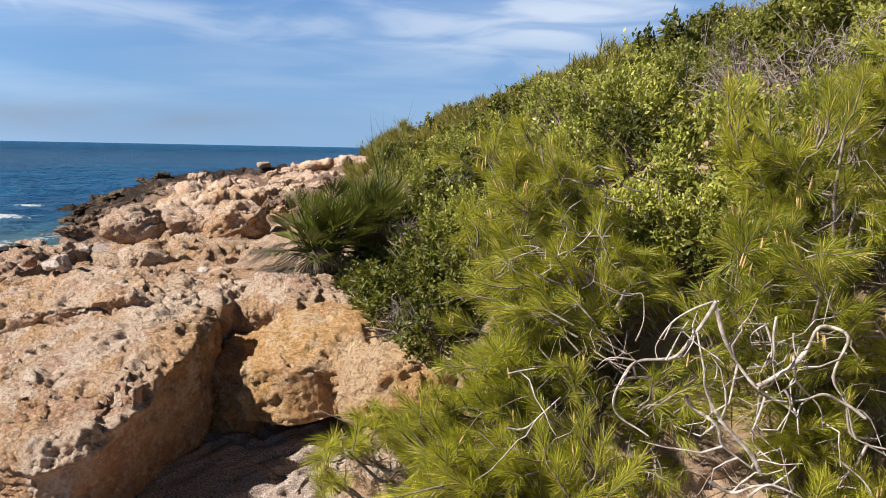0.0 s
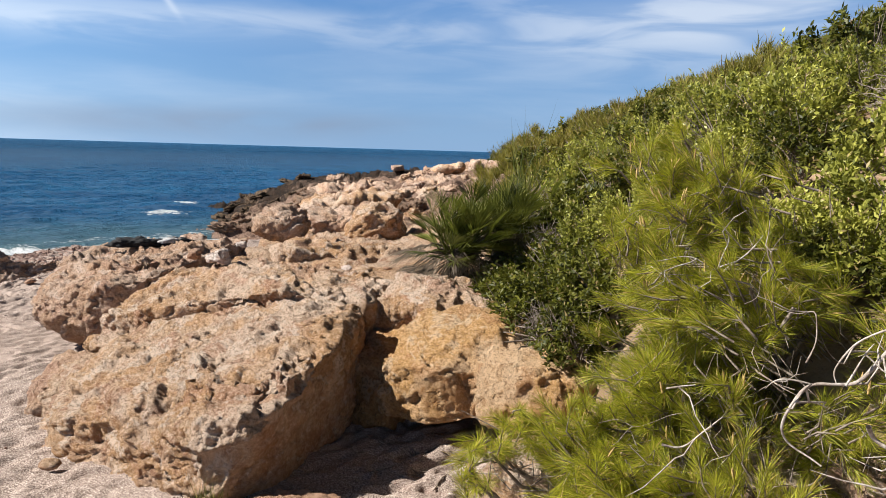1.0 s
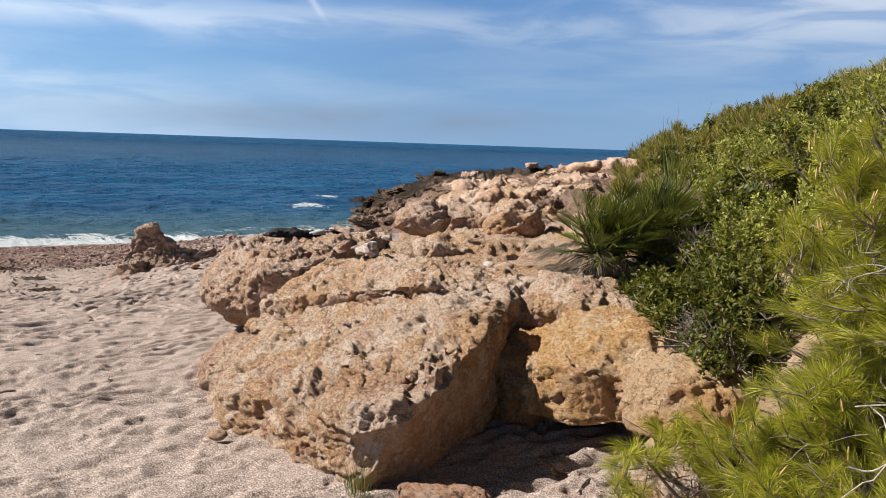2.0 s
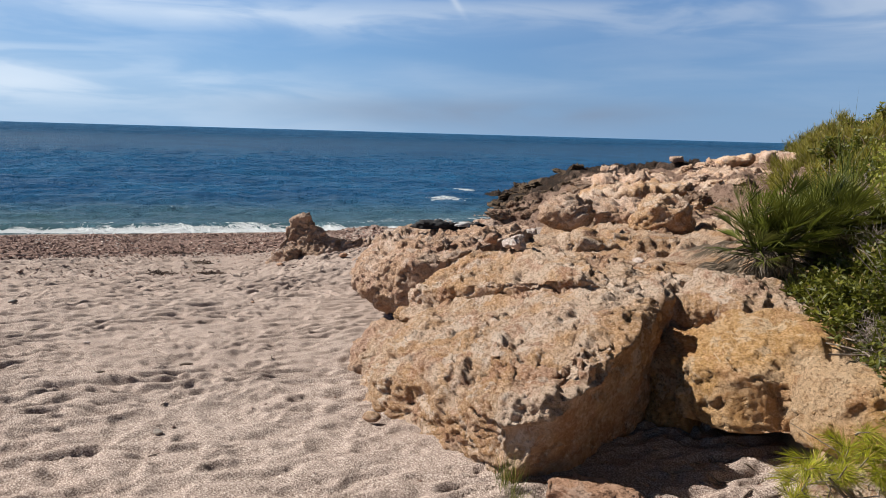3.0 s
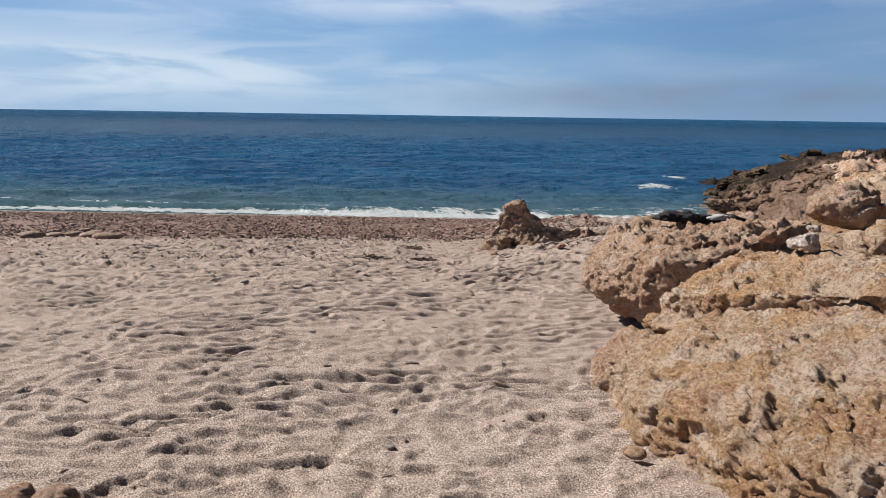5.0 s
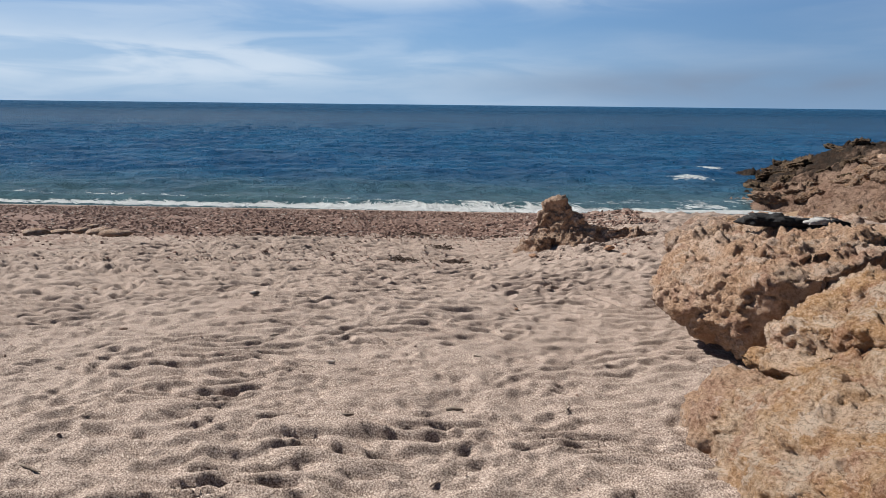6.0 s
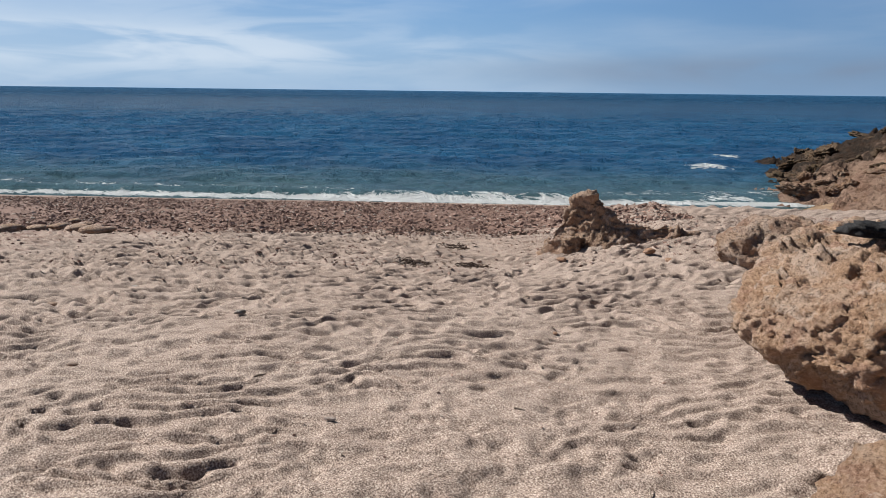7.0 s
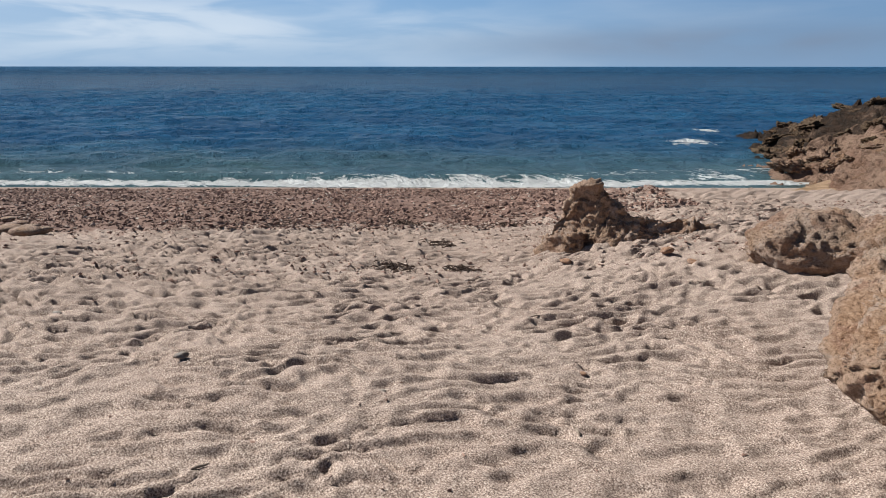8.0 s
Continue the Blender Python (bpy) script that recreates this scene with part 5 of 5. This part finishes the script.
def needles(soup, base, way, length, rng, count=110, nl=0.088):
    """A shoot: needles swept forward round a stem."""
    t = rng.uniform(0.0, 1.0, count)
    b = base + way * (t * length)[:, None]
    out = unit(np.cross(np.repeat(way[None], count, 0), rng.normal(0, 1, (count, 3))))
    lean = (rng.uniform(0.22, 0.62, count) * (1.1 - 0.35 * t))[:, None]
    al = unit(way[None] * (1 - lean * 0.6) + out * lean)
    sd = unit(np.cross(al, rng.normal(0, 1, (count, 3))))
    droop = np.array([[0, 0, -0.08]])
    soup.blades(b, al, sd, nl * rng.uniform(0.75, 1.15, count), 0.0017, np.repeat(droop, count, 0))


def pine(x, y, z, tips, seed, label, spread):
    """A low pine: limbs from the root to tips on its outside, each ending in a spray of shoots."""
    rng = np.random.default_rng(seed)
    root = new("pine")
    root.location = (x, y, z)
    tagged(root, label, "pine", "young pines")
    limbs, green, candle = Soup(), Soup(), Soup()
    o = np.array([x, y, z])
    for tip, outward in tips:
        tip = np.array(tip) - o
        n = 6
        t = np.linspace(0, 1, n)[:, None]
        mid = tip * t + np.array([0, 0, -0.12]) * np.sin(np.pi * t) + rng.normal(0, 0.035, (n, 3)) * np.sin(np.pi * t)
        limbs.tube(mid, np.linspace(0.016, 0.005, n), 5)
        axis = unit(outward + np.array([-0.10, 0, 0.12]) + rng.normal(0, 0.30, 3))
        reach = rng.uniform(0.24, 0.40)
        for _ in range(7):
            e = tip * rng.uniform(0.5, 1.0) + rng.normal(0, 0.05, 3)
            w = unit(rng.normal(0, 1, 3)) * rng.uniform(0.08, 0.24)
            limbs.tube([e, e + w * 0.5 + rng.normal(0, 0.015, 3), e + w], [0.003, 0.0022, 0.0012], 3)
        for k in range(spread):
            f = k / (spread - 1)
            q = tip + axis * (f - 0.6) * reach + rng.normal(0, 0.038, 3) + np.array([0, 0, -0.05]) * f * f
            way = unit(axis * 0.85 + np.array([0, 0, 0.16]) + rng.normal(0, 0.40, 3))
            ln = rng.uniform(0.07, 0.13)
            limbs.tube([q - axis * 0.07, q, q + way * ln], [0.005, 0.0035, 0.002], 4)
            needles(green, q, way, ln, rng)
            if rng.random() < 0.12:
                e = q + way * ln
                u = unit(np.array([0, 0, 1.0]) + rng.normal(0, 0.2, 3))
                for k in range(rng.integers(1, 4)):
                    e2 = e + rng.normal(0, 0.01, 3)
                    candle.tube([e2, e2 + u * 0.012, e2 + u * 0.032, e2 + u * 0.045], [0.002, 0.0038, 0.0032, 0.001], 5)
    part("trunk", limbs.mesh("trunk", M_BARK), root)
    tagged(part("foliage", green.mesh("foliage", M_PINE), root), kind="stuff")
    if candle.v:
        tagged(part("shoot_tip", candle.mesh("shoot_tip", M_CONE), root, "straw-coloured young shoots"), kind="stuff")
    return root


def box_tips(lo, hi, n, seed, lean=0.0):
    """Bough ends spread through a slab of space, the higher ones further back."""
    rng = np.random.default_rng(seed)
    out = []
    for k in range(max(3, n // 4)):
        a = np.array([rng.random(), rng.random(), (k + rng.random()) / max(3, n // 4)])
        q = np.array(lo) + a * (np.array(hi) - np.array(lo))
        q[1] += lean * a[2]
        go = unit(np.array([-0.45, -0.60, 0.45]) + rng.normal(0, 0.35, 3))
        for _ in range(5):
            out.append((tuple(q + rng.normal(0, 0.085, 3)), unit(go + rng.normal(0, 0.18, 3))))
    return out


pine(0.55, 3.25, 0.75, box_tips((0.24, 2.65, 0.75), (0.6, 3.0, 1.35), 28, 1, 0.35), 11, "young pine with long light green needles sprawling over the rocks", 9)
pine(0.35, 2.75, 0.3, box_tips((-0.32, 2.3, 0.42), (0.35, 2.6, 0.85), 30, 4, 0.2), 14, "low pine boughs spreading over the foot of the bank", 9)
pine(0.75, 2.9, 0.9, box_tips((0.3, 2.5, 1.0), (1.0, 2.75, 1.65), 34, 2, 0.5), 12, "young pine with long yellow-green needles and pale candles", 9)
pine(1.45, 2.7, 1.0, box_tips((0.9, 2.1, 0.95), (1.7, 2.5, 1.8), 40, 3, 0.6), 13, "young pine with dense yellow-green needles on the bank", 9)
pine(1.0, 2.75, 0.4, box_tips((0.35, 2.3, 0.5), (1.7, 2.6, 0.85), 26, 5, 0.2), 15, "straggly pine boughs hanging before the bare bank", 8)
pine(1.5, 2.55, 0.45, box_tips((1.2, 2.1, 0.55), (1.75, 2.32, 0.95), 14, 9, 0.1), 19, "low sunlit pine boughs among the dead branches", 8)
pine(0.6, 2.6, 0.35, box_tips((0.12, 2.12, 0.46), (0.72, 2.32, 0.70), 24, 21, 0.1), 23, "low sunlit pine boughs before the bare bank", 9)
pine(1.45, 2.4, 0.4, box_tips((1.22, 2.02, 0.48), (1.55, 2.14, 0.78), 14, 22, 0.1), 24, "low sunlit pine boughs among the dead branches", 8)
pine(1.95, 3.1, 1.6, box_tips((1.25, 2.35, 1.6), (2.2, 2.7, 2.0), 20, 7, 0.4), 17, "young pine with yellow-green needles high on the bank", 9)


def dead_branch(points, radius, label="bleached bare dead pine branch", mat=M_DEAD):
    """A crooked bare branch through the given places."""
    pts = np.array(points, float)
    t = np.linspace(0, len(pts) - 1, len(pts) * 4)
    i = np.minimum(t.astype(int), len(pts) - 2)
    f = (t - i)[:, None]
    a, b, c, d = pts[np.maximum(i - 1, 0)], pts[i], pts[i + 1], pts[np.minimum(i + 2, len(pts) - 1)]
    p = b + 0.5 * f * (c - a + f * (2 * a - 5 * b + 4 * c - d + f * (3 * (b - c) + d - a)))
    p = p + 0.010 * np.stack([vnoise(p * 9, 1), vnoise(p * 9, 2), vnoise(p * 9, 3)], 1)
    s = Soup()
    s.tube(p, 0.50 * radius * np.linspace(1, 0.35, len(p)) * (1 + 0.25 * vnoise(p * 30, 4)), 7)
    r = np.random.default_rng(int(1000 * abs(pts[0][0]) + 77 * abs(pts[-1][2])))
    for _ in range(len(pts) // 2 if radius > 0.006 else 1):
        k = r.integers(len(p) // 4, len(p) - 1)
        go, q = unit(p[k] - p[k - 1] + r.normal(0, 0.7, 3) * np.array([1, 0.5, 1])), [p[k]]
        for _ in range(r.integers(3, 6)):
            go = unit(go + r.normal(0, 0.4, 3))
            q.append(q[-1] + go * r.uniform(0.03, 0.07))
        s.tube(q, np.linspace(0.24 * radius + 0.001, 0.001, len(q)), 5)
    return tagged(new("dead_branch", s.mesh("dead_branch", mat)), label, "branch", "dead branches")


dead_branch([(0.72, 1.99, 0.99), (0.75, 2.01, 0.95), (0.82, 1.98, 0.91), (0.85, 1.99, 0.84), (0.91, 1.98, 0.79), (0.98, 1.99, 0.74)], 0.014)
dead_branch([(0.96, 1.96, 0.76), (0.91, 1.96, 0.84), (0.81, 1.99, 0.95), (0.77, 1.98, 1.02), (0.76, 1.97, 1.08), (0.74, 1.99, 1.18)], 0.014)
dead_branch([(0.79, 1.98, 1.28), (0.75, 2.01, 1.18), (0.7, 2.02, 1.11), (0.64, 2.01, 1.1), (0.57, 2.01, 1.08), (0.53, 2.02, 1.02), (0.52, 2.04, 0.94), (0.56, 2.05, 0.89), (0.63, 2.02, 0.86)], 0.013)
dead_branch([(0.77, 1.96, 1.28), (0.72, 1.95, 1.26), (0.67, 1.98, 1.21), (0.62, 1.97, 1.15), (0.62, 1.95, 1.12)], 0.008)
dead_branch([(0.65, 1.97, 1.11), (0.69, 1.99, 1.17), (0.72, 2, 1.21)], 0.007)
dead_branch([(0.56, 1.97, 1.1), (0.49, 1.97, 1.11), (0.46, 1.98, 1.08)], 0.006)
dead_branch([(0.78, 1.94, 1.26), (0.81, 1.95, 1.17), (0.86, 1.96, 1.1), (0.91, 1.94, 1.04), (0.99, 1.94, 0.98), (1.03, 1.93, 0.95)], 0.014)
dead_branch([(0.9, 1.93, 1.05), (0.99, 1.95, 1.09), (1.05, 1.97, 1.14), (1.07, 1.96, 1.21), (1.12, 1.97, 1.21), (1.15, 1.94, 1.19), (1.14, 1.97, 1.07), (1.18, 1.97, 0.99), (1.21, 1.98, 0.9), (1.26, 1.97, 0.87), (1.31, 1.95, 0.86)], 0.014)
dead_branch([(1.02, 1.98, 1.12), (1.03, 1.97, 1.05), (1.11, 1.97, 0.98), (1.14, 2, 0.9)], 0.009)
dead_branch([(0.95, 1.97, 1.02), (0.93, 1.96, 0.94), (0.94, 1.98, 0.85), (0.98, 1.95, 0.81)], 0.009)
dead_branch([(0.93, 1.97, 1.01), (0.96, 2, 0.88), (1.03, 1.98, 0.81)], 0.008)
dead_branch([(1.23, 1.95, 0.95), (1.17, 1.96, 0.99), (1.1, 1.94, 1.02), (1.03, 1.94, 0.98), (1.02, 1.91, 0.91)], 0.011)
dead_branch([(1.26, 1.97, 0.87), (1.24, 1.98, 0.8), (1.18, 1.95, 0.77)], 0.010)
dead_branch([(1.18, 1.96, 0.82), (1.24, 1.95, 0.77), (1.28, 1.94, 0.71)], 0.009)
dead_branch([(0.81, 1.97, 0.73), (0.88, 1.97, 0.7), (0.94, 1.94, 0.74), (1.01, 1.93, 0.73)], 0.012)
dead_branch([(0.91, 1.93, 0.71), (0.97, 1.93, 0.75), (1.05, 1.9, 0.73)], 0.010)
dead_branch([(0.93, 1.97, 1.22), (0.95, 1.96, 1.15), (0.94, 1.97, 1.09), (0.91, 1.99, 1.1)], 0.007)
dead_branch([(0.95, 1.94, 1.25), (0.94, 1.92, 1.17), (0.94, 1.93, 1.11), (0.97, 1.92, 1)], 0.007)
dead_branch([(0.94, 1.97, 1.22), (0.89, 1.96, 1.18), (0.93, 1.98, 1.12)], 0.005)
dead_branch([(1, 1.93, 1.21), (1, 1.92, 1.15), (1.02, 1.91, 1.13)], 0.006)
dead_branch([(0.81, 2, 1.11), (0.82, 2.02, 1.05), (0.8, 2.02, 1.01)], 0.006)
dead_branch([(0.97, 1.92, 1.04), (0.99, 1.92, 0.99), (0.99, 1.94, 0.9)], 0.008)
dead_branch([(0.2, 2.01, 0.88), (0.27, 2.02, 0.88), (0.36, 2.02, 0.97)], 0.008)
dead_branch([(0.2, 2.03, 1.03), (0.28, 2.03, 1.05)], 0.007)
dead_branch([(0.43, 2.62, 1.27), (0.52, 2.6, 1.36), (0.59, 2.62, 1.45)], 0.009)
dead_branch([(0.44, 2.67, 1.26), (0.36, 2.65, 1.33), (0.22, 2.66, 1.32)], 0.008)
dead_branch([(0.43, 2.6, 1.28), (0.46, 2.62, 1.4), (0.44, 2.59, 1.44)], 0.006)
dead_branch([(0.43, 2.63, 1.27), (0.33, 2.65, 1.27), (0.23, 2.63, 1.27)], 0.006)
dead_branch([(0.68, 2.55, 1.19), (0.64, 2.55, 1.1), (0.56, 2.55, 0.99), (0.49, 2.55, 0.93)], 0.016, "grey-brown bare pine limb in the shade", M_BARK)


# a tangle of thin bare twigs among the pines
rng = np.random.default_rng(77)
for k in range(72):
    p = np.array([rng.uniform(0.3, 1.75), rng.uniform(2.25, 2.65), 0.38 + 0.85 * rng.random() ** 1.3])
    if k % 4 == 0:
        p = np.array([rng.uniform(0.25, 0.9), rng.uniform(2.6, 3.0), rng.uniform(0.8, 1.45)])
    way = unit(rng.normal(0, 1, 3) * np.array([1, 0.35, 0.8]))
    pts = [p]
    for _ in range(rng.integers(4, 8)):
        way = unit(way + rng.normal(0, 0.45, 3) * np.array([1, 0.4, 1]))
        pts.append(pts[-1] + way * rng.uniform(0.05, 0.10))
    dead_branch(pts, rng.uniform(0.003, 0.006), "thin bare crooked grey-brown twig", M_TWIG)

# litter under the shrubs by the yellow boulder
for k in range(26):
    p = np.array([rng.uniform(-0.55, 0.15), rng.uniform(3.9, 4.5), 0.60 + rng.uniform(0, 0.06)])
    a = rng.uniform(0, np.pi)
    w = np.array([np.cos(a), np.sin(a), rng.uniform(-0.1, 0.15)]) * rng.uniform(0.08, 0.25)
    s = Soup()
    s.tube([p - w, p + np.array([0, 0, 0.01]), p + w], [0.006, 0.005, 0.003], 5)
    tagged(new("twig", s.mesh("twig", M_BARK)), "dry brown twig lying under the shrubs", "twig", "litter")

# dry litter on the shaded sand of the hollow
for k in range(34):
    x, y = rng.uniform(-1.25, -0.45), rng.uniform(3.25, 4.0)
    a, half = rng.uniform(0, np.pi), rng.uniform(0.02, 0.075)
    ends = np.array([[x - half * np.cos(a), y - half * np.sin(a)], [x, y], [x + half * np.cos(a), y + half * np.sin(a)]])
    s = Soup()
    s.tube(np.column_stack([ends, sand_height(ends[:, 0], ends[:, 1]) + 0.006]), [0.003, 0.0045, 0.002], 5)
    tagged(new("twig", s.mesh("twig", M_BARK)), "dry brown twig lying on the shaded sand", "twig", "litter")


def grass_tuft(x, y, z, n, height, mat, label, seed, wide=0.0025):
    r = np.random.default_rng(seed)
    s = Soup()
    b0 = np.array([x, y, z]) + r.normal(0, 0.03, (n, 3)) * np.array([1, 1, 0])
    way = unit(np.array([0, 0, 1.0]) + r.normal(0, 0.28, (n, 3)))
    s.blades(b0, way, unit(np.cross(way, r.normal(0, 1, (n, 3)))), height * r.uniform(0.5, 1.1, n), wide, r.normal(0, 0.12, (n, 3)))
    return tagged(new("grass_tuft", s.mesh("grass_tuft", mat)), label, "grass")


grass_tuft(-1.66, 2.74, 0.0, 110, 0.19, M_PALM, "small wispy green tuft at the foot of the block", 3)
grass_tuft(-1.57, 2.64, 0.0, 50, 0.12, M_PALM, "small wispy green tuft at the foot of the block", 4)
grass_tuft(-0.50, 5.9, 1.2, 30, 0.75, M_PALM, "tall thin dark stalks standing over the palm", 5, 0.009)
